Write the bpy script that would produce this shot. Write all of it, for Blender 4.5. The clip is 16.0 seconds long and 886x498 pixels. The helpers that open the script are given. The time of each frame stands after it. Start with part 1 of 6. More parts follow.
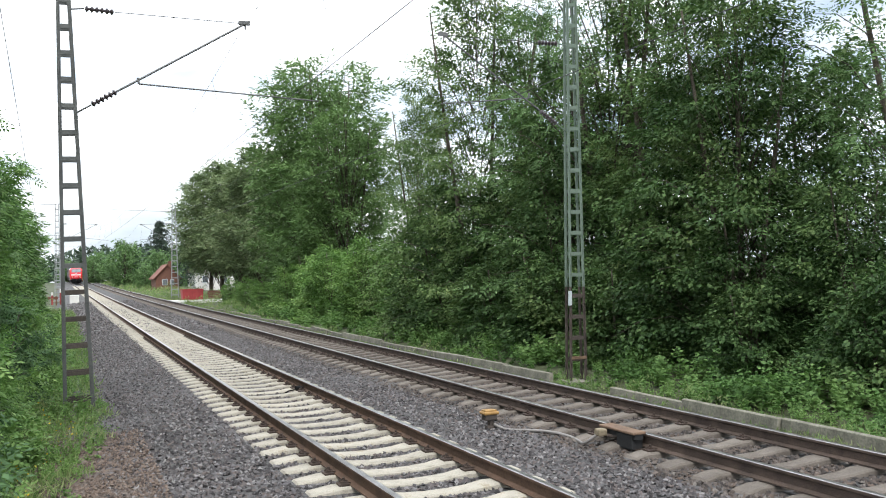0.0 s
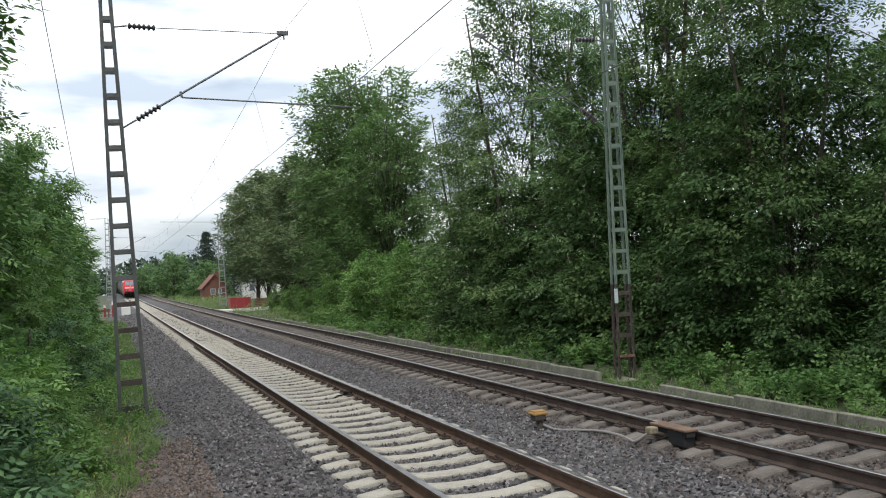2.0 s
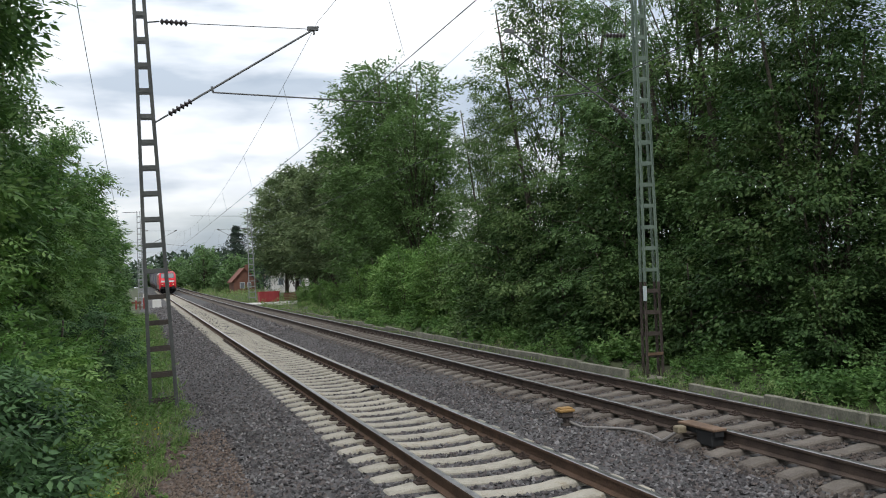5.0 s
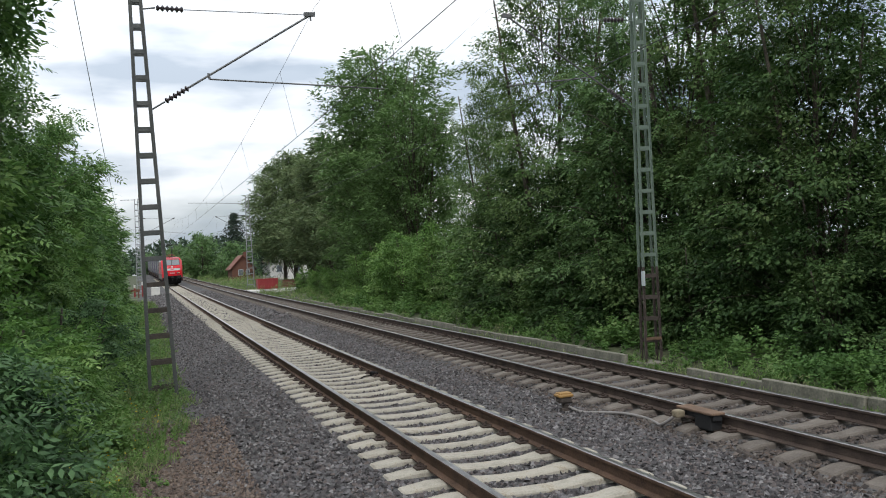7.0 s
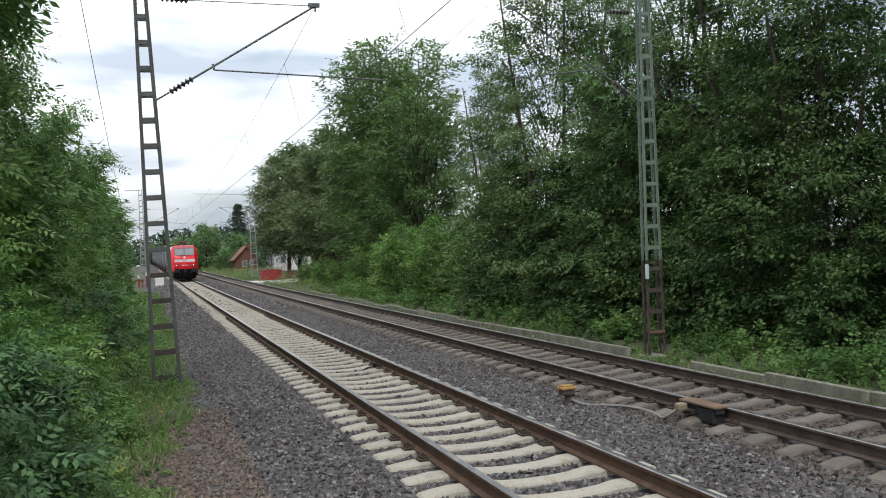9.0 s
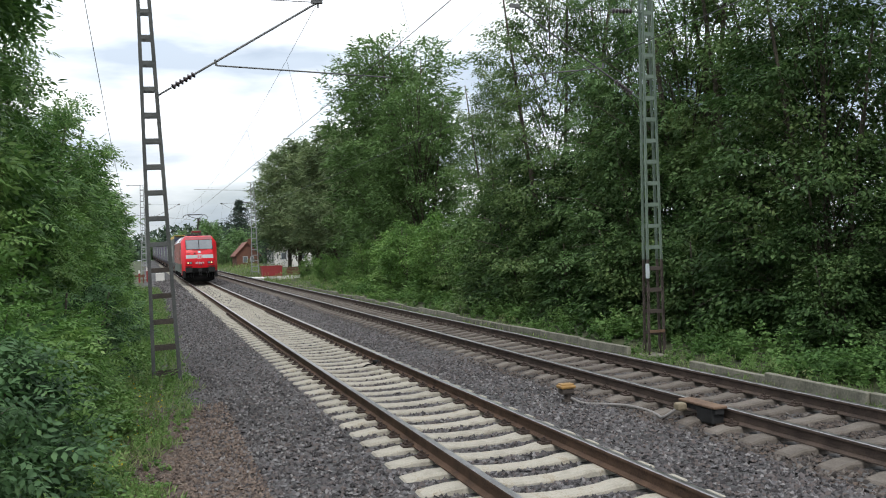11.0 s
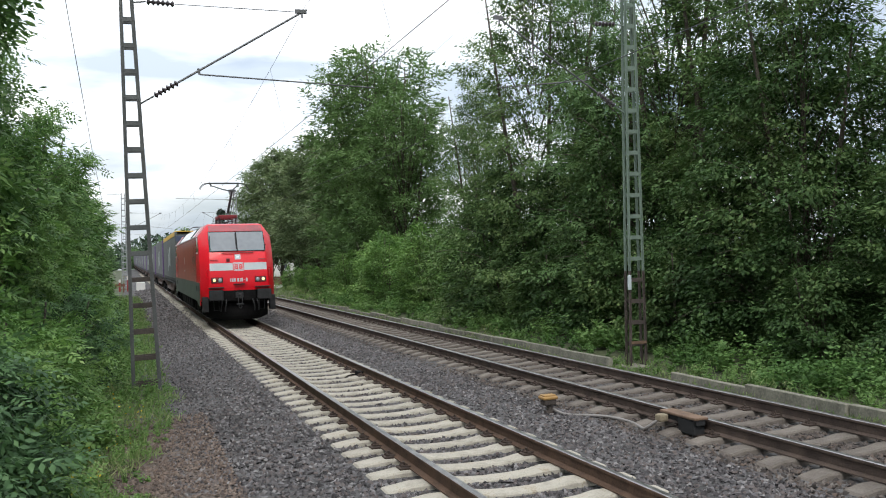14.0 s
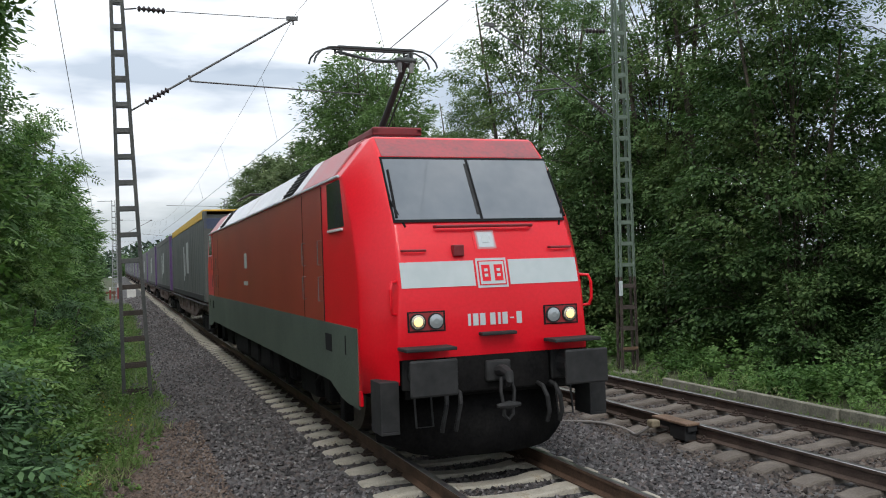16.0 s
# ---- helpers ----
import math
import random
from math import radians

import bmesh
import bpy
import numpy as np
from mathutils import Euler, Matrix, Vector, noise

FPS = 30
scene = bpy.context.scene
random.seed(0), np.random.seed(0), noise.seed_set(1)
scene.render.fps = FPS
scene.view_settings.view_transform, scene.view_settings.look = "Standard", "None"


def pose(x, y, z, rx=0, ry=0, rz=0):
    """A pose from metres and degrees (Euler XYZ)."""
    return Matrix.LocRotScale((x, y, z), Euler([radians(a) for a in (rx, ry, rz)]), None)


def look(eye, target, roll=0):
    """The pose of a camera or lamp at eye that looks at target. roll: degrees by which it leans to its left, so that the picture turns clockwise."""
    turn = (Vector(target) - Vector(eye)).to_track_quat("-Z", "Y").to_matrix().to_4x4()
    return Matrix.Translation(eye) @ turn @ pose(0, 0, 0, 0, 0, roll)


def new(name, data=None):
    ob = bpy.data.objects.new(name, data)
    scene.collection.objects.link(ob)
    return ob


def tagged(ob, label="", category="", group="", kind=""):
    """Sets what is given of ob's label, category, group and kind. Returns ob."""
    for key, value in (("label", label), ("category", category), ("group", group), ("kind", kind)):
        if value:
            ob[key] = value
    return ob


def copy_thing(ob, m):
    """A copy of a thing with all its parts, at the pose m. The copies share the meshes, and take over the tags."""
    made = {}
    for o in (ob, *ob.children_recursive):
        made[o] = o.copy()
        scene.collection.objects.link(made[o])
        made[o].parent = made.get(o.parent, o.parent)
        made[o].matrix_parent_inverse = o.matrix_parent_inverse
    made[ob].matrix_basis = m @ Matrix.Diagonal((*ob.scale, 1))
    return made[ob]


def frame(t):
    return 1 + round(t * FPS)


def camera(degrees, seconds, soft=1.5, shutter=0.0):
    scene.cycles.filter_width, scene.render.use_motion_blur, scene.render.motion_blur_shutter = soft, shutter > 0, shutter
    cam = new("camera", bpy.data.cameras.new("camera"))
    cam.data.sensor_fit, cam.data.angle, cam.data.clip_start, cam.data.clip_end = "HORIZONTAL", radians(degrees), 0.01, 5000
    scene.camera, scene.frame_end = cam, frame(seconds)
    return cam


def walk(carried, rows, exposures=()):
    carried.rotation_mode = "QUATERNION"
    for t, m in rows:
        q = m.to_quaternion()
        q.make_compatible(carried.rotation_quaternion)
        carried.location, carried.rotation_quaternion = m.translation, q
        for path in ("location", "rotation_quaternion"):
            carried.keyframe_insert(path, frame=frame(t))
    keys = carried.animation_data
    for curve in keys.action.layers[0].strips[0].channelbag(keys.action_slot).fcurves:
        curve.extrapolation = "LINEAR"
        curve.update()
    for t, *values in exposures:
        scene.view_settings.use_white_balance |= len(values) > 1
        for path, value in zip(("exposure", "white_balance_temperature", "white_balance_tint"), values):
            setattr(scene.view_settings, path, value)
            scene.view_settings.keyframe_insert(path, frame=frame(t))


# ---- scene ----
cam = camera(53.96, 16.0, soft=1.05)

PATH = [
    (0.0, pose(-3.677, 0, 2.164, 91.58, 1.41, -23.47)),
    (0.5, pose(-3.677, 0, 2.164, 91.82, 2.01, -21.87)),
    (1.0, pose(-3.677, 0, 2.164, 91.81, 2.04, -21.32)),
    (1.5, pose(-3.677, 0, 2.164, 91.79, 2.51, -21.05)),
    (2.0, pose(-3.677, 0, 2.164, 91.83, 3.14, -20.57)),
    (2.5, pose(-3.677, 0, 2.164, 91.88, 3.18, -20.20)),
    (3.0, pose(-3.677, 0, 2.164, 91.84, 2.64, -19.74)),
    (3.5, pose(-3.677, 0, 2.164, 91.84, 2.43, -19.29)),
    (6.0, pose(-3.677, 0, 2.164, 91.30, 2.68, -18.60)),
    (6.5, pose(-3.677, 0, 2.164, 90.99, 2.88, -18.77)),
    (7.0, pose(-3.677, 0, 2.164, 90.72, 2.92, -18.85)),
    (7.5, pose(-3.677, 0, 2.164, 90.45, 2.91, -18.84)),
    (8.0, pose(-3.677, 0, 2.164, 90.35, 2.73, -18.75)),
    (8.5, pose(-3.677, 0, 2.164, 90.27, 2.67, -18.68)),
    (9.0, pose(-3.677, 0, 2.164, 90.21, 2.63, -18.61)),
    (11.5, pose(-3.677, 0, 2.164, 90.05, 2.06, -18.59)),
    (12.0, pose(-3.677, 0, 2.164, 90.10, 2.07, -18.66)),
    (12.5, pose(-3.677, 0, 2.164, 90.17, 2.18, -18.95)),
    (13.0, pose(-3.677, 0, 2.164, 90.26, 2.16, -19.22)),
    (13.5, pose(-3.677, 0, 2.164, 90.47, 2.06, -19.46)),
    (14.0, pose(-3.677, 0, 2.164, 90.71, 1.85, -19.69)),
    (14.5, pose(-3.677, 0, 2.164, 90.96, 1.52, -19.77)),
    (15.0, pose(-3.677, 0, 2.164, 91.13, 1.64, -19.94)),
    (15.5, pose(-3.677, 0, 2.164, 91.15, 1.81, -20.10)),
    (16.0, pose(-3.677, 0, 2.164, 91.12, 1.99, -20.24)),
]
EXPOSURES = [(0.0, 0.65), (0.5, 0.46), (1.0, 0.28), (1.5, 0.14), (2.0, 0.04), (3.0, -0.08), (3.5, -0.1), (5.8, -0.28), (6.5, -0.22), (7.0, -0.16), (9.0, -0.03), (11.5, 0.06), (12.5, 0.1), (14.5, 0.18), (15.5, 0.06), (16.0, -0.17)]
walk(cam, PATH, EXPOSURES)

# ---- light ----
world = bpy.data.worlds.new("world")
scene.world = world
world.use_nodes = True
SUN_EL, SUN_ROT = 55.0, 200.0


def build_world():
    nt = world.node_tree
    nt.nodes.clear()
    N, L = nt.nodes.new, nt.links.new
    sky = N("ShaderNodeTexSky")
    sky.sky_type = "NISHITA"
    sky.sun_disc = False
    sky.sun_elevation, sky.sun_rotation = radians(SUN_EL), radians(SUN_ROT)
    sky.dust_density = 2.0
    co = N("ShaderNodeTexCoord")
    mp = N("ShaderNodeMapping")
    mp.inputs["Scale"].default_value = (1.0, 1.0, 4.0)
    no = N("ShaderNodeTexNoise")
    no.inputs["Scale"].default_value = 2.3
    no.inputs["Detail"].default_value = 7
    no.inputs["Roughness"].default_value = 0.55
    ramp = N("ShaderNodeValToRGB")
    ramp.color_ramp.elements[0].position, ramp.color_ramp.elements[0].color = 0.22, (0, 0, 0, 1)
    ramp.color_ramp.elements[1].position, ramp.color_ramp.elements[1].color = 0.56, (1, 1, 1, 1)
    no2 = N("ShaderNodeTexNoise")
    no2.inputs["Scale"].default_value = 4.0
    no2.inputs["Detail"].default_value = 5
    cloud = N("ShaderNodeValToRGB")
    cloud.color_ramp.elements[0].position, cloud.color_ramp.elements[0].color = 0.36, (8.4, 9.7, 11.4, 1)
    cloud.color_ramp.elements[1].position, cloud.color_ramp.elements[1].color = 0.76, (26, 26, 26, 1)
    mix = N("ShaderNodeMix")
    mix.data_type = "RGBA"
    bg = N("ShaderNodeBackground")
    bg.inputs["Strength"].default_value = 0.102
    out = N("ShaderNodeOutputWorld")
    L(co.outputs["Generated"], mp.inputs["Vector"])
    L(mp.outputs[0], no.inputs["Vector"])
    L(mp.outputs[0], no2.inputs["Vector"])
    L(no.outputs["Fac"], ramp.inputs[0])
    L(no2.outputs["Fac"], cloud.inputs[0])
    L(ramp.outputs[0], mix.inputs["Factor"])
    L(sky.outputs[0], mix.inputs["A"])
    sep = N("ShaderNodeSeparateXYZ")
    grade = N("ShaderNodeMapRange")
    grade.inputs["From Min"].default_value, grade.inputs["From Max"].default_value = 0.0, 0.85
    grade.inputs["To Min"].default_value, grade.inputs["To Max"].default_value = 0.62, 1.4
    over = N("ShaderNodeVectorMath")
    over.operation = "SCALE"
    L(co.outputs["Generated"], sep.inputs[0])
    L(sep.outputs["Z"], grade.inputs["Value"])
    L(cloud.outputs[0], over.inputs[0])
    L(grade.outputs["Result"], over.inputs["Scale"])
    L(over.outputs["Vector"], mix.inputs["B"])
    L(mix.outputs["Result"], bg.inputs["Color"])
    L(bg.outputs[0], out.inputs["Surface"])


build_world()
sun = new("sun", bpy.data.lights.new("sun", "SUN"))
sun.data.energy, sun.data.angle, sun.data.color = 1.7, radians(25), (1.0, 0.96, 0.9)
sun.matrix_basis = look((0, 0, 50), (0 - 50 * math.sin(radians(SUN_ROT)) / math.tan(radians(SUN_EL)), 0 - 50 * math.cos(radians(SUN_ROT)) / math.tan(radians(SUN_EL)), 0))


# ---- lie of the land: the line climbs gently and bends a little ----
def bend(y):
    y = min(max(y, 0.0), 260.0)
    return -2.7e-5 * y * y


def rise(y):
    y = min(max(y, 0.0), 260.0)
    return 0.0024 * y + 2.6e-5 * y * y


def at(x, y, z, rz=0.0):
    return pose(x + bend(y), y, z + rise(y), 0, 0, rz)


# ---- materials ----
def node_mat(name):
    m = bpy.data.materials.new(name)
    m.use_nodes = True
    nt = m.node_tree
    return m, nt, nt.nodes["Principled BSDF"]


def surface(name, a, b, rough=0.8, scale=3.0, fine=40.0, metal=0.0, bump=0.15, contrast=(0.35, 0.65), per_object=0.0, spec=0.5, stain=None, coat=0.0):
    """Two colours mixed by a broad and a fine noise, with relief."""
    m, nt, bsdf = node_mat(name)
    N, L = nt.nodes.new, nt.links.new
    co = N("ShaderNodeTexCoord")
    n1, n2 = N("ShaderNodeTexNoise"), N("ShaderNodeTexNoise")
    n1.inputs["Scale"].default_value, n1.inputs["Detail"].default_value = scale, 4
    n2.inputs["Scale"].default_value, n2.inputs["Detail"].default_value = fine, 3
    L(co.outputs["Object"], n1.inputs["Vector"])
    L(co.outputs["Object"], n2.inputs["Vector"])
    add = N("ShaderNodeMath")
    add.operation = "MULTIPLY_ADD"
    add.inputs[1].default_value = 0.45
    half = N("ShaderNodeMath")
    half.operation = "MULTIPLY"
    half.inputs[1].default_value = 0.55
    L(n1.outputs["Fac"], half.inputs[0])
    L(n2.outputs["Fac"], add.inputs[0])
    L(half.outputs[0], add.inputs[2])
    last = add
    if per_object:
        info = N("ShaderNodeObjectInfo")
        pa = N("ShaderNodeMath")
        pa.operation = "MULTIPLY_ADD"
        pa.inputs[1].default_value = per_object
        L(info.outputs["Random"], pa.inputs[0])
        L(add.outputs[0], pa.inputs[2])
        last = pa
    ramp = N("ShaderNodeValToRGB")
    e = ramp.color_ramp.elements
    e[0].position, e[0].color = contrast[0], (*a, 1)
    e[1].position, e[1].color = contrast[1], (*b, 1)
    if stain:
        s = e.new(min(0.99, contrast[1] + 0.08))
        s.color = (*stain, 1)
    L(last.outputs[0], ramp.inputs[0])
    L(ramp.outputs[0], bsdf.inputs["Base Color"])
    bsdf.inputs["Roughness"].default_value = rough
    bsdf.inputs["Metallic"].default_value = metal
    bsdf.inputs["Specular IOR Level"].default_value = spec
    bsdf.inputs["Coat Weight"].default_value = coat
    if bump:
        bp = N("ShaderNodeBump")
        bp.inputs["Strength"].default_value, bp.inputs["Distance"].default_value = bump, 0.02
        L(n2.outputs["Fac"], bp.inputs["Height"])
        L(bp.outputs[0], bsdf.inputs["Normal"])
    return m


def island_mat(name, colours, rough=0.85, translucent=0.0, spec=0.4, patch=0.0):
    """Each loose piece takes its own colour from a ramp."""
    m, nt, bsdf = node_mat(name)
    N, L = nt.nodes.new, nt.links.new
    geo = N("ShaderNodeNewGeometry")
    ramp = N("ShaderNodeValToRGB")
    e = ramp.color_ramp.elements
    while len(e) < len(colours):
        e.new(0.5)
    for i, c in enumerate(colours):
        e[i].position, e[i].color = i / (len(colours) - 1), (*c, 1)
    fac = geo.outputs["Random Per Island"]
    if patch:
        co, no = N("ShaderNodeTexCoord"), N("ShaderNodeTexNoise")
        no.inputs["Scale"].default_value, no.inputs["Detail"].default_value = patch, 2
        L(co.outputs["Object"], no.inputs["Vector"])
        mx = N("ShaderNodeMix")
        mx.inputs["Factor"].default_value = 0.6
        L(geo.outputs["Random Per Island"], mx.inputs["A"])
        mr = N("ShaderNodeMapRange")
        mr.inputs["From Min"].default_value, mr.inputs["From Max"].default_value = 0.3, 0.7
        L(no.outputs["Fac"], mr.inputs["Value"])
        L(mr.outputs["Result"], mx.inputs["B"])
        fac = mx.outputs["Result"]
    L(fac, ramp.inputs[0])
    L(ramp.outputs[0], bsdf.inputs["Base Color"])
    bsdf.inputs["Roughness"].default_value = rough
    bsdf.inputs["Specular IOR Level"].default_value = spec
    if translucent:
        tr, mix = N("ShaderNodeBsdfTranslucent"), N("ShaderNodeMixShader")
        hs = N("ShaderNodeHueSaturation")
        hs.inputs["Value"].default_value, hs.inputs["Saturation"].default_value = 1.5, 1.1
        L(ramp.outputs[0], hs.inputs["Color"])
        L(hs.outputs[0], tr.inputs["Color"])
        mix.inputs[0].default_value = translucent
        L(bsdf.outputs[0], mix.inputs[1])
        L(tr.outputs[0], mix.inputs[2])
        L(mix.outputs[0], nt.nodes["Material Output"].inputs["Surface"])
    return m


def plain(name, c, rough=0.5, metal=0.0, emit=0.0, spec=0.5):
    m, nt, bsdf = node_mat(name)
    bsdf.inputs["Base Color"].default_value = (*c, 1)
    bsdf.inputs["Roughness"].default_value = rough
    bsdf.inputs["Metallic"].default_value = metal
    bsdf.inputs["Specular IOR Level"].default_value = spec
    if emit:
        bsdf.inputs["Emission Color"].default_value = (*c, 1)
        bsdf.inputs["Emission Strength"].default_value = emit
    return m


M_EARTH = surface("earth_and_grass", (0.0248, 0.033, 0.011), (0.055, 0.066, 0.0248), 0.95, 0.35, 9, bump=0.6)
M_PATH = surface("brown_litter_gravel", (0.054, 0.0396, 0.0324), (0.122, 0.101, 0.0864), 0.95, 1.2, 45, bump=0.8)
M_BED = surface("ballast_bed", (0.022, 0.0215, 0.0215), (0.08, 0.077, 0.076), 0.95, 0.5, 22, bump=1.0, contrast=(0.38, 0.6))
M_STONE = island_mat("ballast_stone", [(0.0143, 0.013, 0.013), (0.0328, 0.0294, 0.0302), (0.0588, 0.0546, 0.0563), (0.084, 0.0672, 0.0613), (0.0857, 0.0823, 0.0857), (0.181, 0.172, 0.168)], 0.9)
M_STONE_RUST = island_mat("rusty_ballast_stone", [(0.0161, 0.0132, 0.0117), (0.0329, 0.0263, 0.0227), (0.0548, 0.0439, 0.0373), (0.0658, 0.0556, 0.0497), (0.0768, 0.0548, 0.0424), (0.117, 0.106, 0.0952)], 0.92)
M_LITTER = island_mat("litter_stone", [(0.0422, 0.0308, 0.0265), (0.0845, 0.0616, 0.0497), (0.127, 0.0924, 0.0729), (0.155, 0.123, 0.0994)], 0.95)
M_RAIL = surface("rusty_rail_steel", (0.042, 0.026, 0.018), (0.105, 0.064, 0.042), 0.85, 4, 60, bump=0.2, spec=0.25)
M_RAIL_OLD = surface("old_rail_steel", (0.032, 0.0235, 0.019), (0.08, 0.058, 0.046), 0.85, 4, 60, bump=0.2, spec=0.25)
M_TREAD = surface("polished_rail_tread", (0.2, 0.19, 0.185), (0.4, 0.39, 0.38), 0.32, 5, 80, metal=0.9, bump=0.05)
M_SLEEPER = surface("pale_concrete_sleeper", (0.18, 0.163, 0.128), (0.32, 0.3, 0.25), 0.9, 5, 45, bump=0.35, per_object=0.16, contrast=(0.36, 0.66), stain=(0.24, 0.205, 0.15))
M_SLEEPER_OLD = surface("weathered_concrete_sleeper", (0.058, 0.048, 0.039), (0.136, 0.118, 0.1), 0.95, 4, 50, bump=0.4, per_object=0.15, contrast=(0.35, 0.75))
M_CLIP = surface("rusty_clip_steel", (0.0216, 0.0144, 0.0115), (0.0612, 0.0396, 0.0288), 0.8, 20, 90, metal=0.2, bump=0.2)
M_CONC = surface("weathered_concrete", (0.06, 0.061, 0.045), (0.205, 0.196, 0.155), 0.95, 2.2, 26, bump=0.5, per_object=0.1, contrast=(0.36, 0.68))
M_MAST_DARK = surface("dark_mast_paint", (0.05, 0.055, 0.055), (0.11, 0.115, 0.11), 0.7, 2, 30, metal=0.1, bump=0.1)
M_MAST_GREEN = surface("grey_green_mast_paint", (0.0806, 0.118, 0.093), (0.136, 0.18, 0.143), 0.65, 1.2, 30, metal=0.1, bump=0.1, contrast=(0.3, 0.6))
M_RUST_PAINT = surface("rust_browned_mast_paint", (0.03, 0.024, 0.02), (0.075, 0.06, 0.05), 0.85, 4, 40, metal=0.1, bump=0.2)
M_MAST_FAR = surface("galvanised_mast", (0.18, 0.192, 0.198), (0.3, 0.312, 0.318), 0.6, 2, 30, metal=0.2, bump=0.1)
M_WIRE = plain("weathered_wire", (0.05, 0.055, 0.055), 0.6, 0.5)
M_TUBE = surface("grey_tube", (0.07, 0.075, 0.075), (0.14, 0.14, 0.14), 0.6, 5, 50, metal=0.4, bump=0.05)
M_INSUL = plain("brown_insulator_porcelain", (0.036, 0.027, 0.03), 0.35)
M_BARK = surface("bark", (0.035, 0.028, 0.02), (0.1, 0.085, 0.065), 0.95, 6, 40, bump=0.8)
LEAF_MID = [(0.0359, 0.0707, 0.0253), (0.0719, 0.135, 0.0464), (0.117, 0.199, 0.0738), (0.181, 0.254, 0.116)]
LEAF_LIGHT = [(0.038, 0.082, 0.022), (0.08, 0.16, 0.042), (0.145, 0.24, 0.07), (0.225, 0.315, 0.12)]
LEAF_BLUE = [(0.026, 0.058, 0.018), (0.058, 0.12, 0.034), (0.11, 0.195, 0.058), (0.2, 0.29, 0.095)]
M_LEAF_MID = island_mat("green_leaf", LEAF_MID, 0.6, 0.25, 0.2, patch=0.7)
M_LEAF_LIGHT = island_mat("fresh_green_leaf", LEAF_LIGHT, 0.6, 0.28, 0.2, patch=0.7)
M_LEAF_BLUE = island_mat("blue_green_leaf", LEAF_BLUE, 0.6, 0.24, 0.2, patch=0.8)
# Blue-green leaf darkened to hold the shade low in the hedge.
M_LEAF_SHADY = island_mat("shady_blue_green_leaf", [(0.014, 0.034, 0.014), (0.036, 0.078, 0.03), (0.072, 0.138, 0.055), (0.13, 0.205, 0.09)], 0.6, 0.22, 0.2, patch=0.9)
M_LEAF_OLIVE = island_mat("olive_green_leaf", [(0.0447, 0.0834, 0.0283), (0.0799, 0.139, 0.0477), (0.12, 0.196, 0.0707), (0.16, 0.241, 0.0972)], 0.6, 0.28, 0.2, patch=0.8)
# Deep green of the dark tree; on understory plants it carries the crowns' shade.
M_LEAF_DEEP_SHADE = island_mat("deep_green_shade_leaf", [(0.012, 0.028, 0.01), (0.03, 0.064, 0.02), (0.056, 0.104, 0.034), (0.1, 0.155, 0.055), (0.16, 0.21, 0.075)], 0.6, 0.25, 0.2, patch=0.4)
M_LEAF_ASH = island_mat("olive_ash_leaf", [(0.026, 0.052, 0.018), (0.056, 0.102, 0.032), (0.09, 0.15, 0.05), (0.14, 0.2, 0.078), (0.2, 0.255, 0.1)], 0.6, 0.28, 0.2, patch=0.4)
M_LEAF_BRAMBLE = island_mat("bramble_leaf", [(0.036, 0.08, 0.024), (0.072, 0.145, 0.042), (0.12, 0.205, 0.064), (0.18, 0.265, 0.1)], 0.6, 0.28, 0.2, patch=0.5)
# Olive leaf paled and greyed, with aerial haze put into the colour.
M_LEAF_HAZY = island_mat("hazy_olive_leaf", [(0.062, 0.092, 0.042), (0.1, 0.142, 0.066), (0.15, 0.195, 0.095), (0.2, 0.245, 0.13)], 0.65, 0.28, 0.2, patch=0.5)
M_NEEDLE = island_mat("conifer_needles", [(0.008, 0.02, 0.012), (0.02, 0.04, 0.024), (0.03, 0.055, 0.032)], 0.7)
M_GRASS = island_mat("meadow_grass", [(0.0605, 0.121, 0.0291), (0.109, 0.194, 0.0507), (0.194, 0.242, 0.102), (0.265, 0.265, 0.146)], 0.7, 0.3, patch=0.6)
M_FLOWER = island_mat("yellow_flower", [(0.5, 0.36, 0.02), (0.6, 0.45, 0.05)], 0.7, 0.2)


# ---- mesh helpers ----
def box(x0, x1, y0, y1, z0, z1):
    v = [(x, y, z) for x in (x0, x1) for y in (y0, y1) for z in (z0, z1)]
    return v, [(0, 1, 3, 2), (4, 6, 7, 5), (0, 4, 5, 1), (2, 3, 7, 6), (0, 2, 6, 4), (1, 5, 7, 3)]


def rbox(x0, x1, y0, y1, z0, z1, r=0.01, seg=2):
    """A box with rounded edges."""
    bm = bmesh.new()
    v, f = box(x0, x1, y0, y1, z0, z1)
    vs = [bm.verts.new(p) for p in v]
    for q in f:
        bm.faces.new([vs[i] for i in q])
    bmesh.ops.recalc_face_normals(bm, faces=bm.faces)
    bmesh.ops.bevel(bm, geom=list(bm.edges), offset=r, segments=seg, affect="EDGES", profile=0.5)
    bm.verts.index_update()
    out = [tuple(q.co) for q in bm.verts], [tuple(q.index for q in p.verts) for p in bm.faces]
    bm.free()
    return out


def join(*geos):
    v, f = [], []
    for gv, gf in geos:
        n = len(v)
        v += list(gv)
        f += [tuple(i + n for i in q) for q in gf]
    return v, f


def moved(geo, m):
    return [tuple(m @ Vector(p)) for p in geo[0]], geo[1]


